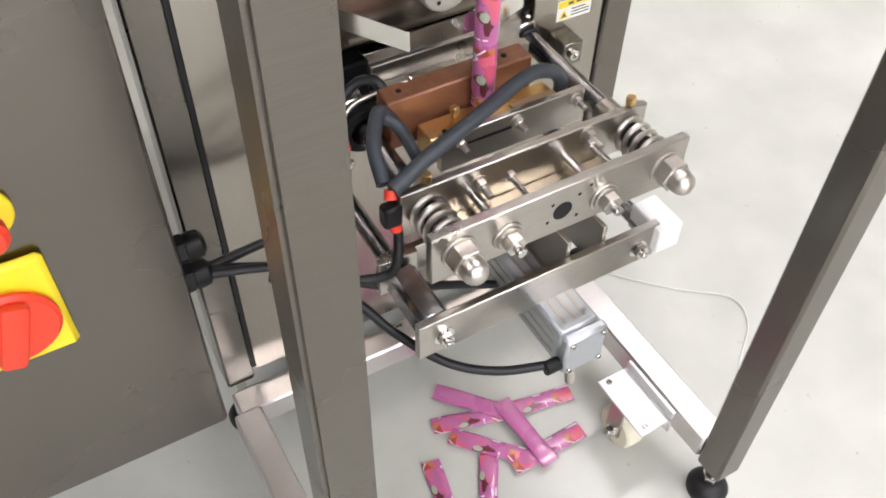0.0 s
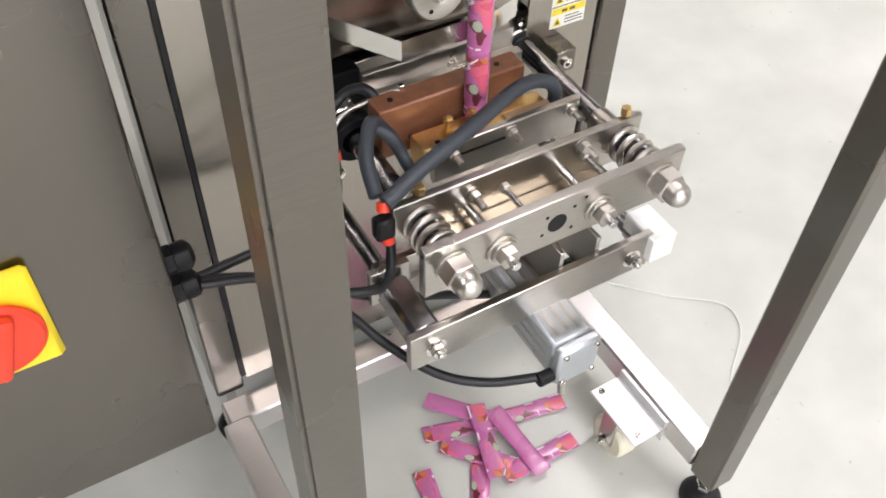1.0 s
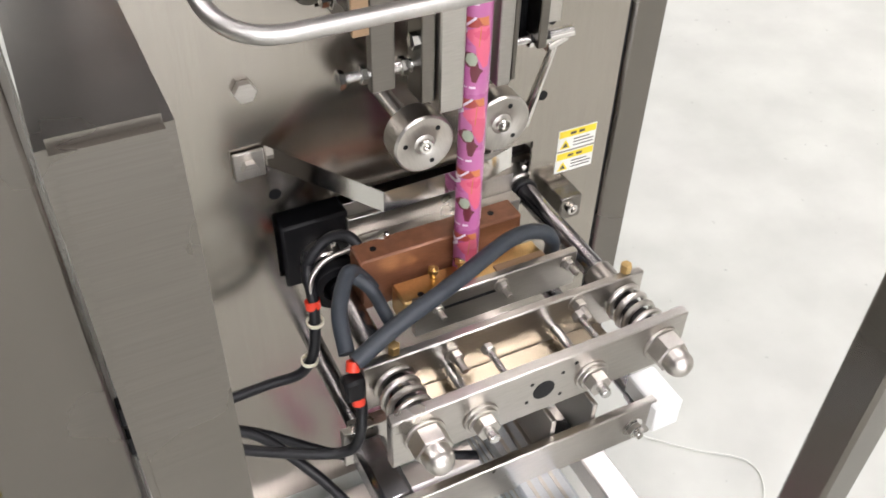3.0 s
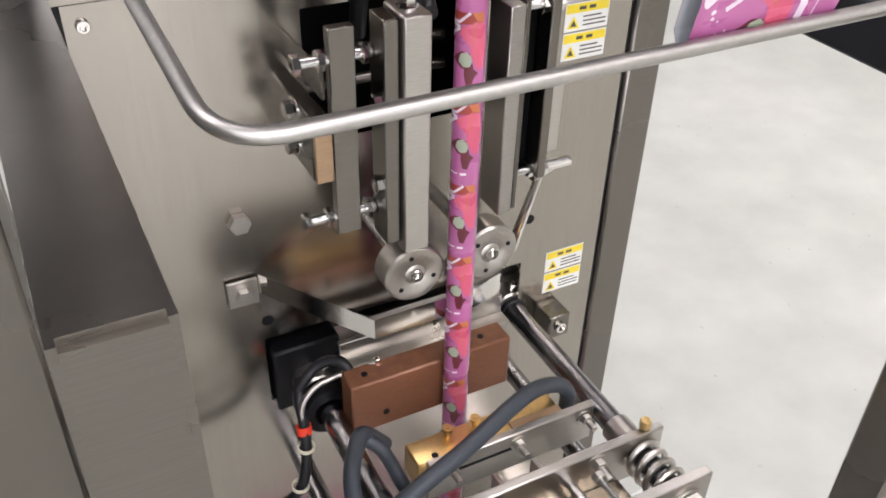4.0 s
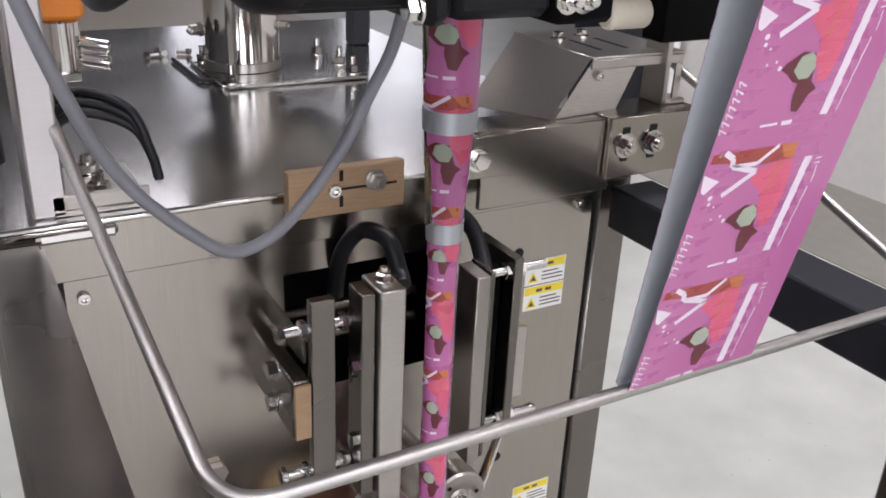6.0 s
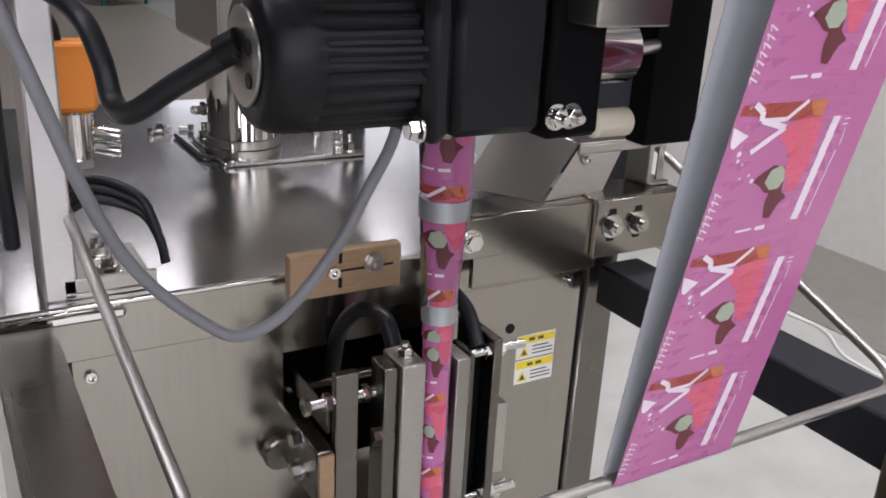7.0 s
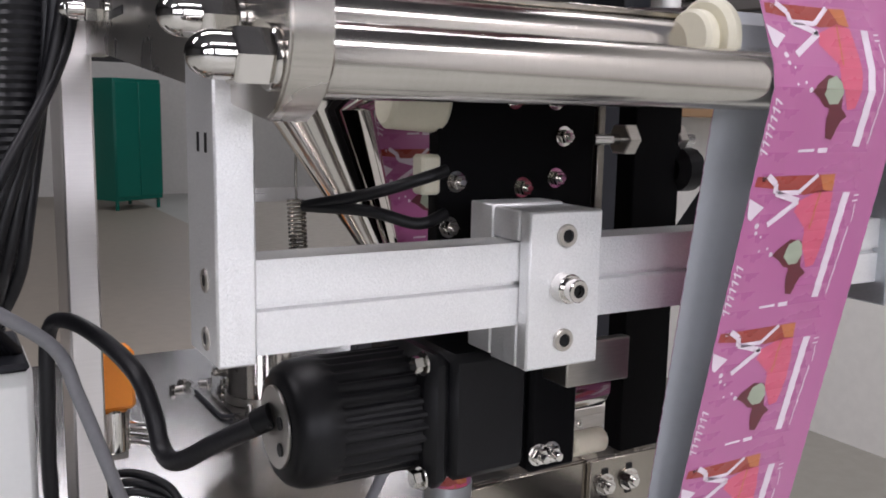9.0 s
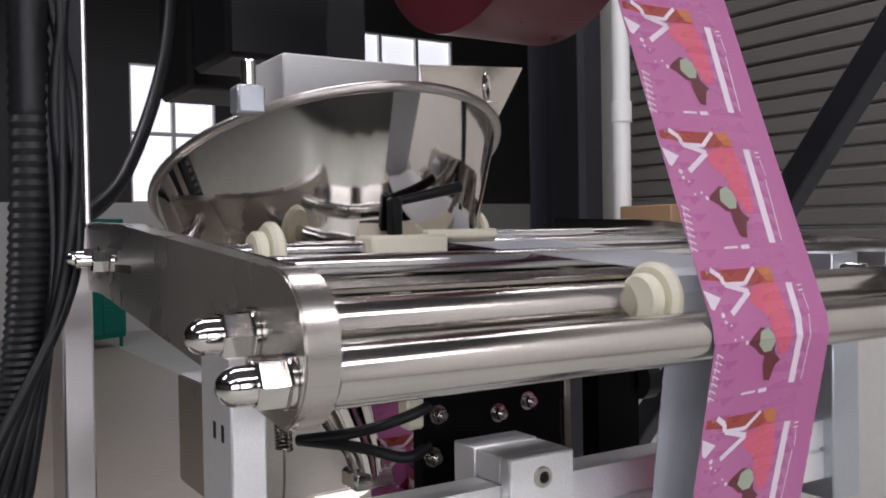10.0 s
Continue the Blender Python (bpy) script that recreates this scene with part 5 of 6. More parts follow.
# ---- film pull motor and plates ----
def motor():
    m = thing("gear_motor", (-0.2, -0.3, 1.32), "black ribbed gear motor with bolted gearbox", "motor")
    y, z, r = -0.302, 1.318, 0.0395
    n = 120
    bm = B()
    rings = []
    for x, k, deep in ((-0.284, 0.80, 0), (-0.281, 0.90, 0), (-0.275, 0.975, 0), (-0.266, 1.0, 0), (-0.258, 1.0, 0), (-0.255, 0.998, 0.06), (-0.2, 0.998, 0.06)):
        ring = []
        for i in range(n):
            a = 2 * math.pi * i / n
            rib = 1.0 - (deep if i % 4 > 1 else 0.0)
            ring.append(bm.verts.new((x, y + r * k * rib * math.cos(a), z + r * k * rib * math.sin(a))))
        rings.append(ring)
    for a, b in zip(rings, rings[1:]):
        for i in range(n):
            bm.faces.new((a[i], a[(i + 1) % n], b[(i + 1) % n], b[i]))
    bm.faces.new(rings[0])
    body = part("motor_body", bm, BLACK, m)
    part("end_plate", cyl(B(), (-0.2843, y, z), (-0.2865, y, z), 0.025, seg=36, bev=0.0006), STEEL_H, body, "round silver end plate")
    for dz in (0.006, -0.01):
        part("vent", cyl(B(), (-0.2864, y - 0.012, z + dz), (-0.2875, y - 0.012, z + dz), 0.004, seg=14), BLACK, body)
    part("cable_bush", cyl(B(), (-0.285, -0.297, 1.324), (-0.293, -0.29, 1.318), 0.008, seg=14), BLACK, body)
    part("flange", boxes((-0.205, -0.188, -0.345, -0.259, 1.276, 1.361), bev=0.006), BLACK, m)
    part("gearbox", boxes((-0.188, -0.13, -0.343, -0.261, 1.278, 1.359), bev=0.005), BLACK, m)
    part("cover", boxes((-0.13, -0.092, -0.345, -0.259, 1.274, 1.362), bev=0.003), BLACK_ANOD, m)
    for zz in (1.356, 1.284):
        part("bolt", bolt(B(), (-0.205, -0.338, zz), (-1, 0, 0), 0.0095, 0.006), POLISH, m)
    for x in (-0.124, -0.114):
        part("locknut", bolt(B(), (x, -0.345, 1.287), (0, -1, 0), 0.0095, 0.005, True, 0.005), POLISH, m)
    part("screw", socket(B(), (-0.124, -0.345, 1.353), (0, -1, 0), 0.003, 0.002), POLISH, m)
    b = thing("film_drive", (-0.05, -0.28, 1.4), "black anodised drive plates with bolts and a coupling", "machine part")
    part("front_plate", boxes((-0.168, -0.04, -0.286, -0.272, 1.335, 1.565), bev=0.001), BLACK_ANOD, b)
    part("side_plate", boxes((-0.005, 0.041, -0.29, -0.27, 1.248, 1.565), bev=0.001), BLACK_ANOD, b)
    part("inner_plate", boxes((-0.035, -0.028, -0.284, -0.2, 1.34, 1.56), bev=0.001), STEEL, b)
    part("coupling", cyl(B(), (-0.092, -0.3, 1.315), (-0.04, -0.3, 1.315), 0.02, seg=32, bev=0.003), POLISH, b, "polished drive coupling")
    part("shaft", cyl(B(), (-0.04, -0.3, 1.315), (-0.004, -0.284, 1.315), 0.007, seg=16), ROD, b)
    part("hub", cyl(B(), (-0.07, -0.31, 1.272), (-0.04, -0.31, 1.272), 0.009, seg=24, bev=0.002), CREAM, b)
    part("stud", cyl(B(), (-0.045, -0.29, 1.488), (0.062, -0.28, 1.488), 0.004, seg=14), ROD, b)
    part("nut", cyl(B(), (-0.02, -0.289, 1.488), (-0.008, -0.288, 1.488), 0.012, seg=6, bev=0.001), STEEL_H, b)
    part("nut", cyl(B(), (0.037, -0.281, 1.488), (0.047, -0.28, 1.488), 0.012, seg=6, bev=0.001), STEEL_H, b)
    part("knob", lathe(B(), [(0, 0), (0.01, 0), (0.017, 0.006), (0.017, 0.02), (0.008, 0.026), (0, 0.026)], Matrix.Translation((0.036, -0.285, 1.465)) @ Matrix.Rotation(radians(90), 4, "Y"), 14), BLACK, b)
    for x, zz in ((-0.11, 1.515), (-0.076, 1.515), (-0.068, 1.49), (-0.102, 1.455), (-0.074, 1.461), (-0.155, 1.46), (-0.16, 1.43)):
        part("bolt", bolt(B(), (x, -0.286, zz), (0, -1, 0), 0.009, 0.006, True, 0.003), POLISH, b)
    part("idler_roller", cyl(B(), (-0.2, -0.27, 1.515), (-0.16, -0.275, 1.512), 0.021, seg=32, bev=0.003), CREAM, b, "cream nylon idler roller")
    part("bearing_bracket", boxes((-0.182, -0.168, -0.29, -0.275, 1.452, 1.478), bev=0.002), CREAM, b)
    for dz in (0, -0.028):
        part("sensor_lead", hose(B(), [(-0.165, -0.292, 1.468 + dz), (-0.185, -0.29, 1.462 + dz), (-0.21, -0.27, 1.452 + dz * 0.4), (-0.235, -0.22, 1.44)], 0.004, 8, 10), RUBBER, b)
    part("hanger_plate", boxes((-0.119, -0.072, -0.37, -0.362, 1.338, 1.366), (-0.122, -0.116, -0.37, -0.34, 1.338, 1.366), bev=0.001), STEEL_H, b)
    part("mount_bar", boxes((-0.17, 0.205, -0.27, -0.255, 1.565, 1.572), bev=0.001), BLACK_ANOD, b)


motor()


# ---- film roller bridge ----
def bridge():
    s = thing("roller_bridge", (-0.1, -0.3, 1.5), "film roller bridge of aluminium profile and polished rollers", "film guide")
    # cheek plate: rounded nose towards the operator
    def cheek(x0, x1, name, mat):
        out = []
        for k in range(13):
            a = math.radians(75 + k * 180 / 12)
            out.append((-0.436 + 0.039 * math.cos(a), 1.538 + 0.039 * math.sin(a)))
        out += [(-0.33, 1.516), (-0.06, 1.545), (0.02, 1.545), (0.02, 1.606), (-0.12, 1.602)]
        bm = B()
        a = [bm.verts.new((x0, y, z)) for y, z in out]
        b = [bm.verts.new((x1, y, z)) for y, z in out]
        bm.faces.new(a)
        bm.faces.new(list(reversed(b)))
        for i in range(len(out)):
            j = (i + 1) % len(out)
            bm.faces.new((a[i], b[i], b[j], a[j]))
        bmesh.ops.bevel(bm, geom=[e for e in bm.edges if abs(e.verts[0].co.x - e.verts[1].co.x) < 1e-6], offset=0.0012, segments=2, affect="EDGES")
        return part(name, bm, mat, s, "polished cheek plate with a rounded nose")
    cheek(-0.338, -0.32, "cheek_plate", CHEEK)
    cheek(0.205, 0.22, "cheek_plate", POLISH)
    for (y, z) in ((-0.455, 1.525), (-0.41, 1.543)):
        part("roller", cyl(B(), (-0.32, y, z), (0.205, y, z), 0.0155, seg=40, bev=0.001), ROLLER, s, "polished film roller")
        part("cap_nut", acorn(B(), (-0.338, y, z), (-1, 0, 0), 0.021, 0.032), POLISH, s)
    for y, z, r in ((-0.3, 1.57, 0.008), (-0.2, 1.578, 0.008), (-0.06, 1.585, 0.009)):
        part("idler_rod", cyl(B(), (-0.32, y, z), (0.205, y, z), r, seg=24), ROD, s)
    part("cover_sheet", boxes((-0.31, 0.03, -0.41, -0.33, 1.559, 1.563), bev=0.001), PANEL, s)
    for x, y, z in ((-0.077, -0.425, 1.547), (-0.245, -0.2, 1.578), (0.035, -0.06, 1.59), (-0.19, -0.06, 1.588)):
        part("stop_ring", cyl(B(), (x - 0.006, y, z), (x + 0.004, y, z), 0.0235, seg=36, bev=0.003), CREAM, s, "cream nylon film stop ring")
        part("ring_hub", cyl(B(), (x - 0.016, y, z), (x - 0.006, y, z), 0.0165, seg=28, bev=0.002), CREAM, s)
    part("sensor_pad", boxes((-0.17, -0.1, -0.22, -0.17, 1.572, 1.59), bev=0.003), CREAM, s)
    part("sensor_pad", boxes((-0.110, -0.040, -0.205, -0.185, 1.586, 1.594), bev=0.002), CREAM, s)
    cl = part("sensor_clamp", boxes((-0.148, -0.138, -0.212, -0.2, 1.589, 1.620), bev=0.002), BLACK, s)
    part("clamp_lever", cyl(B(), (-0.143, -0.206, 1.616), (-0.083, -0.212, 1.629), 0.0035, 0.005, seg=12, bev=0.001), BLACK, cl)
    part("back_nut", acorn(B(), (-0.338, -0.06, 1.575), (-1, 0, 0), 0.016, 0.026), POLISH, s)
    part("back_nut", bolt(B(), (-0.338, -0.09, 1.573), (-1, 0, 0), 0.016, 0.012, True, 0.012), POLISH, s)
    part("slot", boxes((-0.3385, -0.338, -0.16, -0.11, 1.565, 1.571), bev=0), BLACK, s)
    # hanger arm and profile
    arm = part("hanger_arm", boxes((-0.346, -0.327, -0.398, -0.35, 1.386, 1.53), bev=0.0012), ALU, s, "silver aluminium hanger arm")
    for z in (1.425, 1.397):
        sc = part("screw", socket(B(), (-0.346, -0.38, z), (-1, 0, 0), 0.0058, 0.0012), SATIN, arm)
        part("recess", cyl(B(), (-0.3462, -0.38, z), (-0.347, -0.38, z), 0.0032, seg=6), BLACK, sc)
    for y in (-0.385, -0.372):
        part("hole", boxes((-0.3462, -0.3458, y - 0.002, y + 0.002, 1.485, 1.494), bev=0), BLACK, arm)
    sec = [(-0.386, 1.387), (-0.36, 1.387), (-0.36, 1.434), (-0.386, 1.434), (-0.386, 1.4125), (-0.382, 1.4115), (-0.382, 1.4095), (-0.386, 1.4085)]
    bm = B()
    ea, eb = ([bm.verts.new((x, y, z)) for y, z in sec] for x in (-0.327, 0.15))
    bm.faces.new(ea)
    bm.faces.new(list(reversed(eb)))
    for k in range(len(sec)):
        bm.faces.new((ea[k - 1], eb[k - 1], eb[k], ea[k]))
    part("profile", bm, ALU, s, "silver slotted aluminium profile")
    # far arm: the roll's shade is put into this greyer aluminium
    part("hanger_arm", boxes((0.15, 0.185, -0.395, -0.355, 1.37, 1.57), bev=0.0012), ALU_GREY, s)
    part("arm_lug", cyl(B(), (0.16, -0.38, 1.555), (0.175, -0.41, 1.553), 0.008, seg=16, bev=0.001), POLISH, s)
    k = part("clamp_block", boxes((-0.172, -0.121, -0.396, -0.386, 1.362, 1.452), bev=0.0012), ALU, s, "sandblasted aluminium clamp block")
    part("clamp_back", boxes((-0.173, -0.122, -0.3595, -0.335, 1.364, 1.453), (-0.1722, -0.1208, -0.3855, -0.3596, 1.4345, 1.4518), (-0.1722, -0.1208, -0.3855, -0.3596, 1.3622, 1.3865), bev=0.0008), ALU, s)
    for z in (1.438, 1.378):
        sc = part("screw", socket(B(), (-0.147, -0.396, z), (0, -1, 0), 0.0066, 0.0022), SATIN, k)
        part("recess", cyl(B(), (-0.147, -0.3962, z), (-0.147, -0.3975, z), 0.0036, seg=6), BLACK, sc)
    part("stud", cyl(B(), (-0.149, -0.396, 1.409), (-0.149, -0.405, 1.409), 0.0085, seg=20, bev=0.0006), POLISH, k)
    sc = part("screw", socket(B(), (-0.149, -0.405, 1.409), (0, -1, 0), 0.0066, 0.007), POLISH, k)
    part("recess", cyl(B(), (-0.149, -0.4055, 1.409), (-0.149, -0.4085, 1.409), 0.0036, seg=6), BLACK, sc)
    return s


bridge()


# ---- hopper ----
RIM_C, RIM_R, RIM_SX, RIM_SY = Vector((-0.127, -0.05, 1.647)), 0.161, 0.028, -0.386   # centre, radius and slopes of the rim


def hopper():
    h = thing("funnel_hopper", (-0.12, -0.03, 1.6), "mirror-polished conical steel hopper with a rolled rim", "hopper")
    bm = B()
    n = 64
    # (radius, centre, share of the rim's slope), from the outlet up
    prof = [(0.015, Vector((-0.122, -0.11, 1.372)), 0), (0.018, Vector((-0.126, -0.11, 1.392)), 0), (0.044, Vector((-0.178, -0.105, 1.505)), 0),
            (0.075, Vector((-0.162, -0.097, 1.525)), 0.0), (0.130, Vector((-0.131, -0.062, 1.556)), 0.2), (RIM_R, RIM_C, 1.0)]
    rings = []
    for inner in (0, 1):
        for r, c, tl in (prof if not inner else reversed(prof)):
            rr = r - 0.002 * inner
            ring = []
            for k in range(n):
                x, y = rr * math.cos(2 * math.pi * k / n), rr * math.sin(2 * math.pi * k / n)
                ring.append(bm.verts.new((c.x + x, c.y + y, c.z + tl * (RIM_SX * x + RIM_SY * y))))
            rings.append(ring)
    for a, b in zip(rings, rings[1:]):
        for k in range(n):
            bm.faces.new((a[k], a[(k + 1) % n], b[(k + 1) % n], b[k]))
    part("cone", bm, MIRROR, h)
    rim = []
    for k in range(65):
        x, y = RIM_R * math.cos(2 * math.pi * k / 64), RIM_R * math.sin(2 * math.pi * k / 64)
        rim.append((RIM_C.x + x, RIM_C.y + y, RIM_C.z + RIM_SX * x + RIM_SY * y))
    part("rim", hose(B(), rim, 0.0045, seg=10, smooth=False), STEEL_H, h, "rolled satin rim")
    part("outlet", boxes((-0.142, -0.102, -0.125, -0.095, 1.362, 1.38), bev=0.003), POLISH, h)
    part("bracket", boxes((-0.262, -0.240, -0.182, -0.162, 1.684, 1.706), bev=0.002), ALU_GREY, h)
    part("clamp_screw", cyl(B(), (-0.25, -0.172, 1.706), (-0.25, -0.172, 1.726), 0.006, seg=14, bev=0.001), POLISH, h)
    part("bracket", boxes((0.02, 0.04, -0.1, -0.075, 1.7, 1.722), bev=0.002), STEEL_H, h)
    part("wing_screw", hose(B(), [(0.03, -0.09, 1.722), (0.024, -0.095, 1.738), (0.03, -0.09, 1.75), (0.037, -0.085, 1.738), (0.031, -0.09, 1.724)], 0.002, 8, 8), POLISH, h)
    part("side_chute", boxes((-0.159, -0.008, -0.02, 0.08, 1.722, 1.768), bev=0.002), WHITE_PAINT, h, "white sheet feed chute")
    bm = B()
    v = [bm.verts.new(p) for p in ((-0.006, -0.03, 1.715), (0.087, -0.03, 1.715), (0.131, -0.02, 1.777), (-0.006, -0.02, 1.769))]
    bm.faces.new(v)
    bmesh.ops.solidify(bm, geom=bm.faces[:], thickness=0.002)
    part("side_sheet", bm, PANEL, h)
    # slanting stay of the roll stand
    st = thing("stay_strut", (0.28, 0.011, 1.275), "slanting black steel stay strut beside the film", "strut")
    bm = B()
    box(bm, 0.27, 0.295, -0.5890, 0.1560, 1.5560, 1.5840, 0.002, turn=Matrix.Rotation(radians(-52.36), 4, "X"))
    part("bar", bm, DARK_STEEL, st)
    part("foot_bracket", boxes((0.2635, 0.2705, -0.016, 0.02, 1.115, 1.30), (0.2635, 0.298, -0.016, 0.02, 1.1152, 1.120), bev=0.001), STEEL_H, st)
    # dark feeder above
    f = thing("screw_feeder", (-0.1, 0.25, 1.9), "dark feeder column hanging over the hopper", "feeder")
    part("column", boxes((-0.155, 0.1, 0.3, 0.44, 1.78, 2.6), bev=0.006), BLACK, f)
    part("chute", boxes((-0.18, -0.06, 0.08, 0.2, 1.78, 2.2), bev=0.006), BLACK, f)
    part("leg", boxes((0.16, 0.19, 0.56, 0.59, 1.074, 2.6), (0.0, 0.19, 0.43, 0.59, 2.3, 2.33), bev=0.003), DARK_STEEL, f)
    part("cable", hose(B(), [(-0.15, 0.31, 2.2), (-0.17, 0.3, 1.95), (-0.2, 0.25, 1.8), (-0.27, 0.15, 1.66), (-0.34, 0.06, 1.6)], 0.008, 10, 10), RUBBER, f)


hopper()

# ---- dancer bar ----
def dancer():
    """The swinging loop that keeps the web taut; its origin is the pivot."""
    d = thing("dancer_bar", (-0.335, 0.05, 1.16), "bent polished steel dancer loop under the film", "dancer bar")
    pts = turned([(-0.338, 0.05, 1.16), (-0.318, -0.35, 1.03), (0.27, -0.35, 1.03), (0.308, 0.05, 1.16)], 0.035, 10)
    part("loop", hose(B(), pts, 0.0047, seg=16, smooth=False), DULL_BAR, d)
    for x in (-0.338, 0.308):
        part("pivot_collar", cyl(B(), (x - 0.009, 0.05, 1.16), (x + 0.009, 0.05, 1.16), 0.011, seg=20, bev=0.001), STEEL_H, d)
    return d


DANCER = dancer()

# ---- moving film ----
PERIOD, OPEN0 = 2.22, 1.05
PULLS = ((1.35, 1.8), (3.3, 3.75), (5.95, 6.4), (8.1, 8.5))       # the wheels pull a stick's length
UNWINDS = ((1.85, 2.25), (3.8, 4.2), (6.45, 6.85), (8.55, 8.9))   # the roll gives it out
DROPS = (0.3, 2.55, 4.8, 7.0, 9.2)                               # a cut stick falls


def ramp(t, a, b):
    x = max(0.0, min(1.0, (t - a) / (b - a)))
    return x * x * (3 - 2 * x)


def fed(t):
    """Metres of tube pulled since the start of the clip."""
    return (TUBE_L + 0.030) * sum(ramp(t, a, b) for a, b in PULLS)


def unwound(t):
    return 2 * FL * sum(ramp(t, a, b) for a, b in UNWINDS) + 0.015 * ramp(t, *UNWINDS[-1])


def jaw_open(t):
    """How far the sliding jaw stands open, 0 to 1."""
    return max(ramp(t, OPEN0 - 0.1 + PERIOD * k, OPEN0 + 0.28 + PERIOD * k) - ramp(t, OPEN0 + 1.02 + PERIOD * k, OPEN0 + 1.38 + PERIOD * k) for k in range(5))


def side_open(t):
    return max(ramp(t, 1.18 + PERIOD * k, 1.38 + PERIOD * k) - ramp(t, 2.2 + PERIOD * k, 2.5 + PERIOD * k) for k in range(-1, 5))


DANCER_ROWS = ((0, 1.03), (1.3, 1.028), (1.6, 1.09), (1.8, 1.11), (2.2, 1.04), (3.4, 1.028), (3.65, 1.11), (3.8, 1.112), (4.0, 1.078), (4.2, 1.043), (4.5, 1.034), (5.5, 1.025), (5.8, 1.028), (6.0, 1.04), (6.2, 1.068), (6.4, 1.11), (6.6, 1.07), (6.9, 1.035), (7.5, 1.018), (8.1, 1.025), (8.5, 1.10), (8.9, 1.035), (10, 1.025))


def dancer_z(t):
    return float(np.interp(t, [r[0] for r in DANCER_ROWS], [r[1] for r in DANCER_ROWS]))


WEB_X = -0.021
ROLL_C, ROLL_R = Vector((-0.195, 1.895)), 0.135


def tangent(c0, r0, c1, r1, s0, s1):
    """End points of the common tangent of two circles, touching on the sides s0 and s1 (+1 left of the way, -1 right)."""
    d = c1 - c0
    L = d.length
    u = d / L
    n = Vector((-u.y, u.x))
    k = (s1 * r1 - s0 * r0) / L
    q = -u * k + n * math.sqrt(max(0.0, 1 - k * k))
    return c0 + q * (s0 * r0), c1 + q * (s1 * r1)


def web_path(zd):
    """The web's line in (y, z), its lengths and headings, from the roll to the forming collar; length 0 at the nose roller."""
    circles = [(ROLL_C, ROLL_R, 1), (Vector((-0.455, 1.525)), 0.0172, 1), (Vector((-0.35, zd)), 0.0062, 1),
               (Vector((-0.420, 1.548)), 0.0172, -1), (Vector((-0.06, 1.585)), 0.0095, -1)]
    ends = []
    for (a, ra, sa), (b, rb, sb) in zip(circles, circles[1:]):
        ends.append(tangent(a, ra, b, rb, sa * -1, sb * -1))
    pts = []
    c, r, s = circles[0]
    start = ends[0][0] - c
    a0 = math.atan2(start.y, start.x)
    n = 220
    for i in range(n, 0, -1):
        th = i * 0.05
        rr = r - 0.0009 * th
        aa = a0 - th
        pts.append(c + Vector((math.cos(aa), math.sin(aa))) * rr)
    pts.append(ends[0][0])
    i0 = None
    for k in range(1, len(circles)):
        c, r, s = circles[k]
        p_in = ends[k - 1][1]
        pts.append(p_in)
        if k == 1:
            i0 = len(pts) - 1
        if k < len(circles) - 1:
            p_out = ends[k][0]
            a, b = math.atan2((p_in - c).y, (p_in - c).x), math.atan2((p_out - c).y, (p_out - c).x)
            if s > 0:
                b = b if b >= a else b + 2 * math.pi
            else:
                b = b if b <= a else b - 2 * math.pi
            m = max(2, int(abs(b - a) / 0.15))
            for j in range(1, m + 1):
                th = a + (b - a) * j / m
                pts.append(c + Vector((math.cos(th), math.sin(th))) * r)
    pts += [Vector((-0.055, 1.594)), Vector((-0.052, 1.57)), Vector((-0.07, 1.46)), Vector((-0.086, 1.36)), Vector((-0.094, 1.28)), Vector((-0.1, 1.2))]
    P = np.array([(p.x, p.y) for p in pts])
    keep = np.concatenate(([True], np.hypot(*np.diff(P, axis=0).T) > 1e-6))
    i0 = int(np.count_nonzero(keep[:i0 + 1])) - 1
    P = P[keep]
    D = np.diff(P, axis=0)
    S = np.concatenate(([0], np.cumsum(np.hypot(D[:, 0], D[:, 1]))))
    Hd = np.unwrap(np.arctan2(D[:, 1], D[:, 0]))
    return S - S[i0], P, Hd


def web_pose(path, s):
    S, P, Hd = path
    s = min(max(s, S[0] + 0.01), S[-1] - 0.01)
    a = [float(np.interp(s - CUT / 2, S, P[:, i])) for i in (0, 1)]
    b = [float(np.interp(s + CUT / 2, S, P[:, i])) for i in (0, 1)]
    y, z = (a[0] + b[0]) / 2, (a[1] + b[1]) / 2
    h = math.atan2(b[1] - a[1], b[0] - a[0])
    x = WEB_X + 0.045 * max(0.0, 1.53 - float(z)) if s < 1.1 else WEB_X + (TUBE_X - WEB_X) * min(1.0, (s - 1.1) / 0.4)
    return pose(x, float(y), float(z), math.degrees(float(h)))


NCUT = 8
CUT = FL / NCUT


def web_meshes():
    def place(c):
        return lambda u, v, h: Vector((u - FW / 2, v - c, -h))
    return [art_mesh("film_web", CUT * k, CUT * (k + 1), place(CUT * (k + 0.5)), 0.054, 0.00012, True, 1, 0.0004) for k in range(NCUT)]


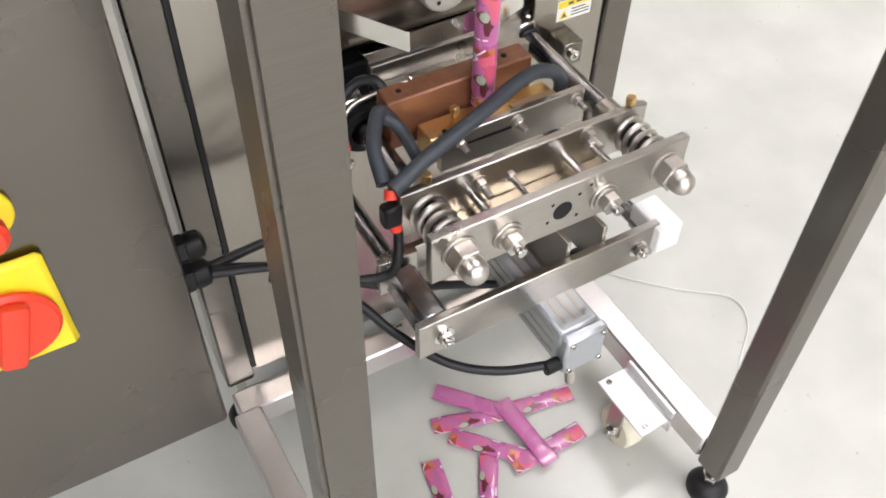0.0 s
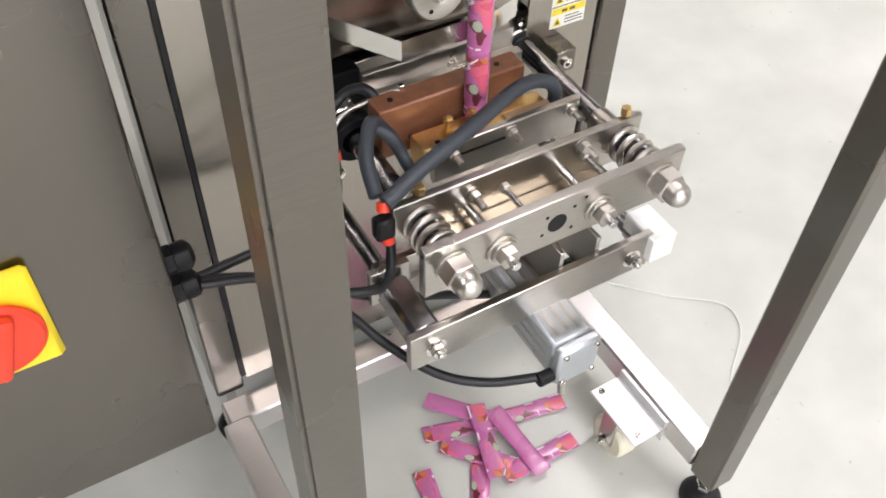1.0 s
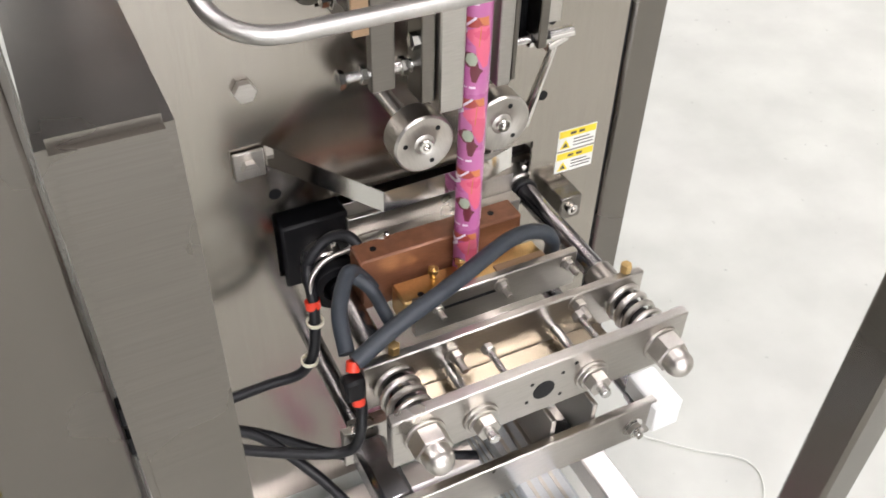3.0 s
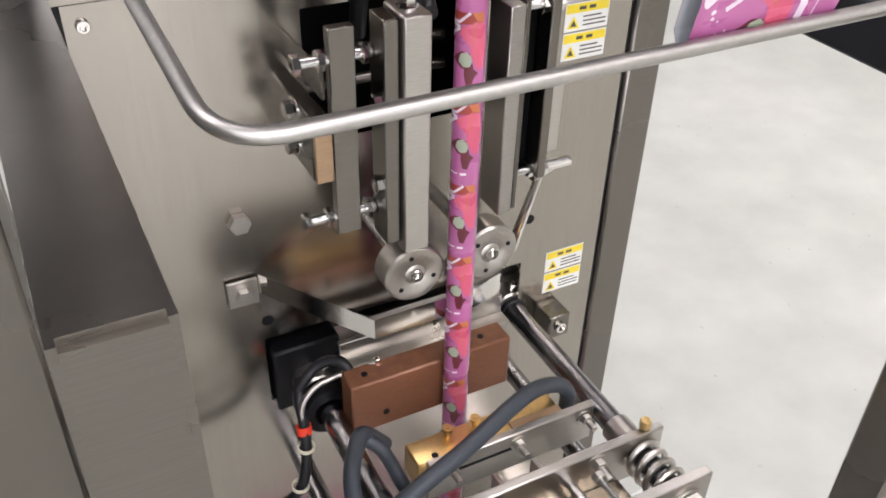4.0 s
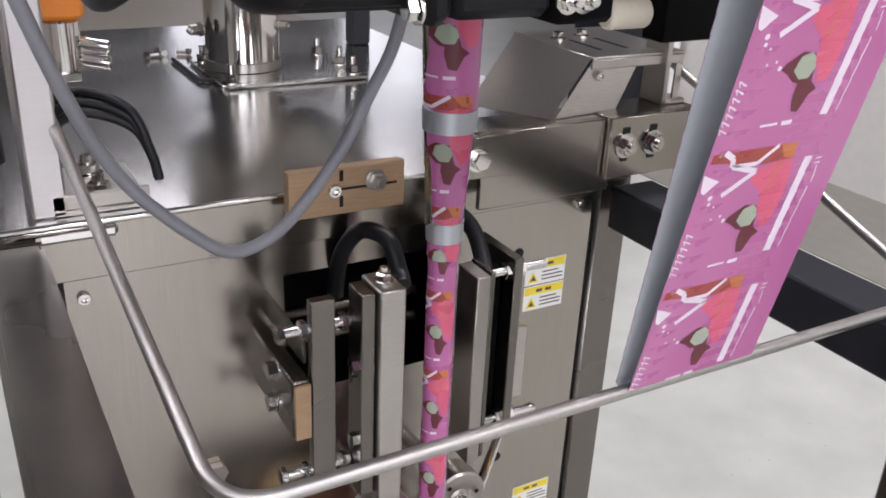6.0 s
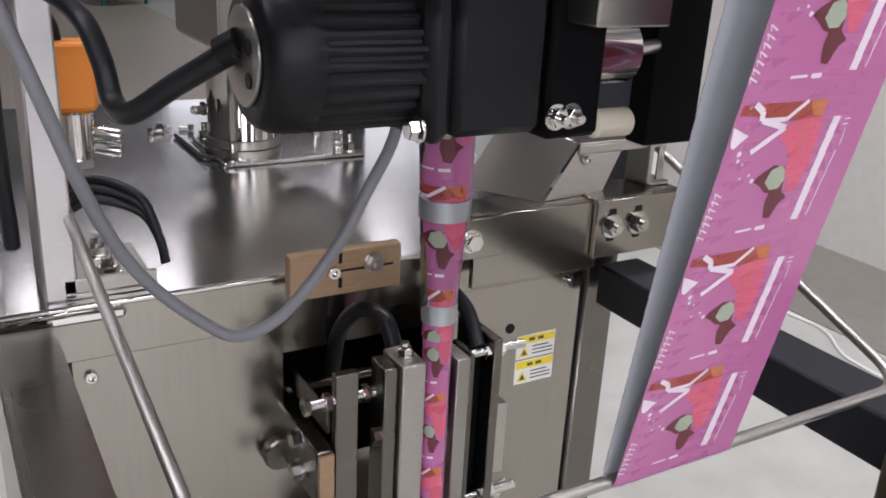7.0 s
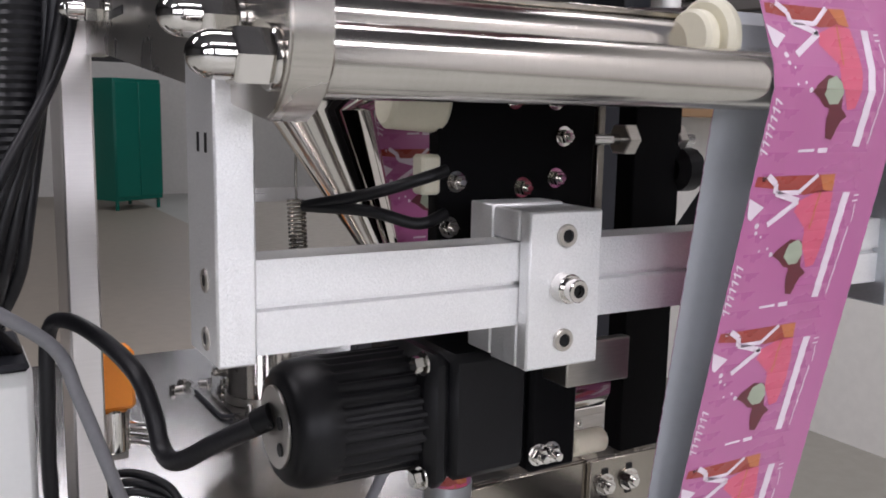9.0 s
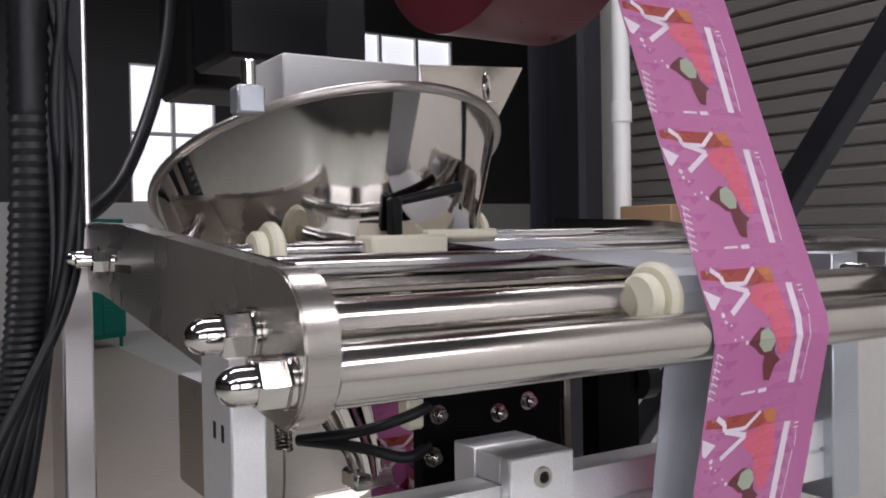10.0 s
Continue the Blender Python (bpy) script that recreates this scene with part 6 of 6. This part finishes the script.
def film_roll():
    r = thing("film_roll", (WEB_X, ROLL_C.x, ROLL_C.y), "large roll of printed mauve packaging film", "film roll")
    x0, x1 = WEB_X - FW / 2, WEB_X + FW / 2
    prof = [(0.04, x0), (ROLL_R - 0.006, x0), (ROLL_R - 0.002, x0 + 0.0008), (ROLL_R - 0.002, x1 - 0.0008), (ROLL_R - 0.006, x1), (0.04, x1), (0.04, x0)]
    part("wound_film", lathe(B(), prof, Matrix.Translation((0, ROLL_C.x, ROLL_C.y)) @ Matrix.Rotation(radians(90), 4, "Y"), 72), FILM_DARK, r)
    part("core", cyl(B(), (x0 - 0.005, ROLL_C.x, ROLL_C.y), (x1 + 0.005, ROLL_C.x, ROLL_C.y), 0.039, seg=36), CARD, r)
    part("spindle", cyl(B(), (-0.34, ROLL_C.x, ROLL_C.y), (0.22, ROLL_C.x, ROLL_C.y), 0.012, seg=20), ROD, r)
    st = thing("roll_stand", (-0.36, -0.1, 1.6), "dark steel arms that carry the film roll", "frame")
    for x in (-0.352, 0.22):
        part("arm", boxes((x, x + 0.012, ROLL_C.x - 0.03, 0.02, ROLL_C.y - 0.02, ROLL_C.y + 0.02), (x, x + 0.012, -0.01, 0.03, 1.6, ROLL_C.y + 0.02), bev=0.001), DARK_STEEL, st)


film_roll()
WEB_MESHES = web_meshes()
TUBE_MESH = tube_piece()
WEB_PIECES, TUBE_PIECES = [], []
WEB_PHASE = 0.0415
TUBE_PHASE = 0.014
for k in range(-84, 96):
    ob = new("film_web", WEB_MESHES[k % NCUT])
    tagged(ob, "mauve printed packaging film running over the rollers", "packaging film", "film web")
    WEB_PIECES.append((ob, (k + 0.5) * CUT))
JAW_Z = 0.585
for k in range(1, 10):
    ob = new("film_tube", TUBE_MESH)
    tagged(ob, "pink printed film closed into a narrow tube", "packaging film", "film tube")
    TUBE_PIECES.append((ob, k))

FALLING = new("stick_pack", STICK_MESH)
tagged(FALLING, "flat pink printed stick pack fallen on the heap", "stick pack", "stick packs on the floor")


def tube_pose(k, t):
    """Where the tube's k-th stick length stands; those still to come wait inside the forming tube."""
    z = JAW_Z + TUBE_L * (k - 1) - fed(t) + TUBE_PHASE
    return pose(TUBE_X, TUBE_Y, min(z, 1.2))


def motions():
    def moving(fn, step=0.1):
        """Times at which fn is about to change, is changing or has changed."""
        out = [0.0]
        n = round(10 / step)
        for i in range(1, n):
            a, b, c = fn((i - 1) * step), fn(i * step), fn((i + 1) * step)
            if abs(b - a) > 1e-6 or abs(c - b) > 1e-6:
                out.append(round(i * step, 3))
        return out + [10.0]

    home = Vector(JAW.location)
    walk(JAW, [(t, pose(home.x, home.y - 0.004 - 0.052 * jaw_open(t), home.z + 0.001)) for t in moving(jaw_open)])
    for ob, s in ((VL, -0.024), (VR, 0.014)):
        h = Vector(ob.location)
        walk(ob, [(t, pose(h.x + s * side_open(t), h.y, h.z + 0.011)) for t in moving(side_open)])
    for ob, s in ((WL, -1), (WR, 1)):
        h = Vector(ob.location)
        walk(ob, [(t, pose(h.x, h.y, h.z, 0, s * math.degrees(fed(t) / 0.037), 0)) for t in moving(fed)])
    h = Vector(DANCER.location)
    lever = math.hypot(0.40, 0.13)
    rest = math.asin(0.13 / lever)
    rows = []
    for t in moving(dancer_z):
        a = math.asin(max(-1, min(1, (h.z - dancer_z(t)) / lever)))
        rows.append((t, pose(h.x, h.y, h.z, math.degrees(a - rest))))
    walk(DANCER, rows)
    both = sorted(set(moving(unwound)) | set(moving(dancer_z, 0.2)))
    paths = {t: web_path(dancer_z(t)) for t in both}
    for ob, s in WEB_PIECES:
        walk(ob, [(t, web_pose(paths[t], s + unwound(t) + WEB_PHASE - 2 * FL)) for t in both])
    times = moving(fed)
    for ob, k in TUBE_PIECES:
        if k < len(DROPS) and k > 0:
            d = DROPS[k]
            rows = [(t, tube_pose(k, t)) for t in times if t < d - 0.02] + [(d, tube_pose(k, d))]
            z0 = tube_pose(k, d).translation.z
            for i in range(1, 7):
                q = i / 6
                rows.append((d + 0.06 * i, pose(TUBE_X + 0.02 * q * k, TUBE_Y - 0.12 * q, z0 + (0.018 - z0) * q * q, 80 * q, 0, 25 * k * q)))
            rows.append((10.0, rows[-1][1]))
            walk(ob, rows)
        else:
            walk(ob, [(t, tube_pose(k, t)) for t in times])
    # the first cut stick drops from the jaw on to the heap
    rows = [(0, pose(TUBE_X, TUBE_Y - 0.01, 0.45, 90, 0, 0)), (DROPS[0], pose(TUBE_X, TUBE_Y - 0.01, 0.44, 90, 0, 0))]
    for i in range(1, 6):
        q = i / 5
        rows.append((DROPS[0] + 0.05 * i, pose(TUBE_X + 0.0 * q, TUBE_Y - 0.01 - 0.082 * q, 0.44 + (0.016 - 0.44) * q * q, 90 - 90 * q * q, 0, -16 * q)))
    rows.append((10, rows[-1][1]))
    walk(FALLING, rows)


motions()
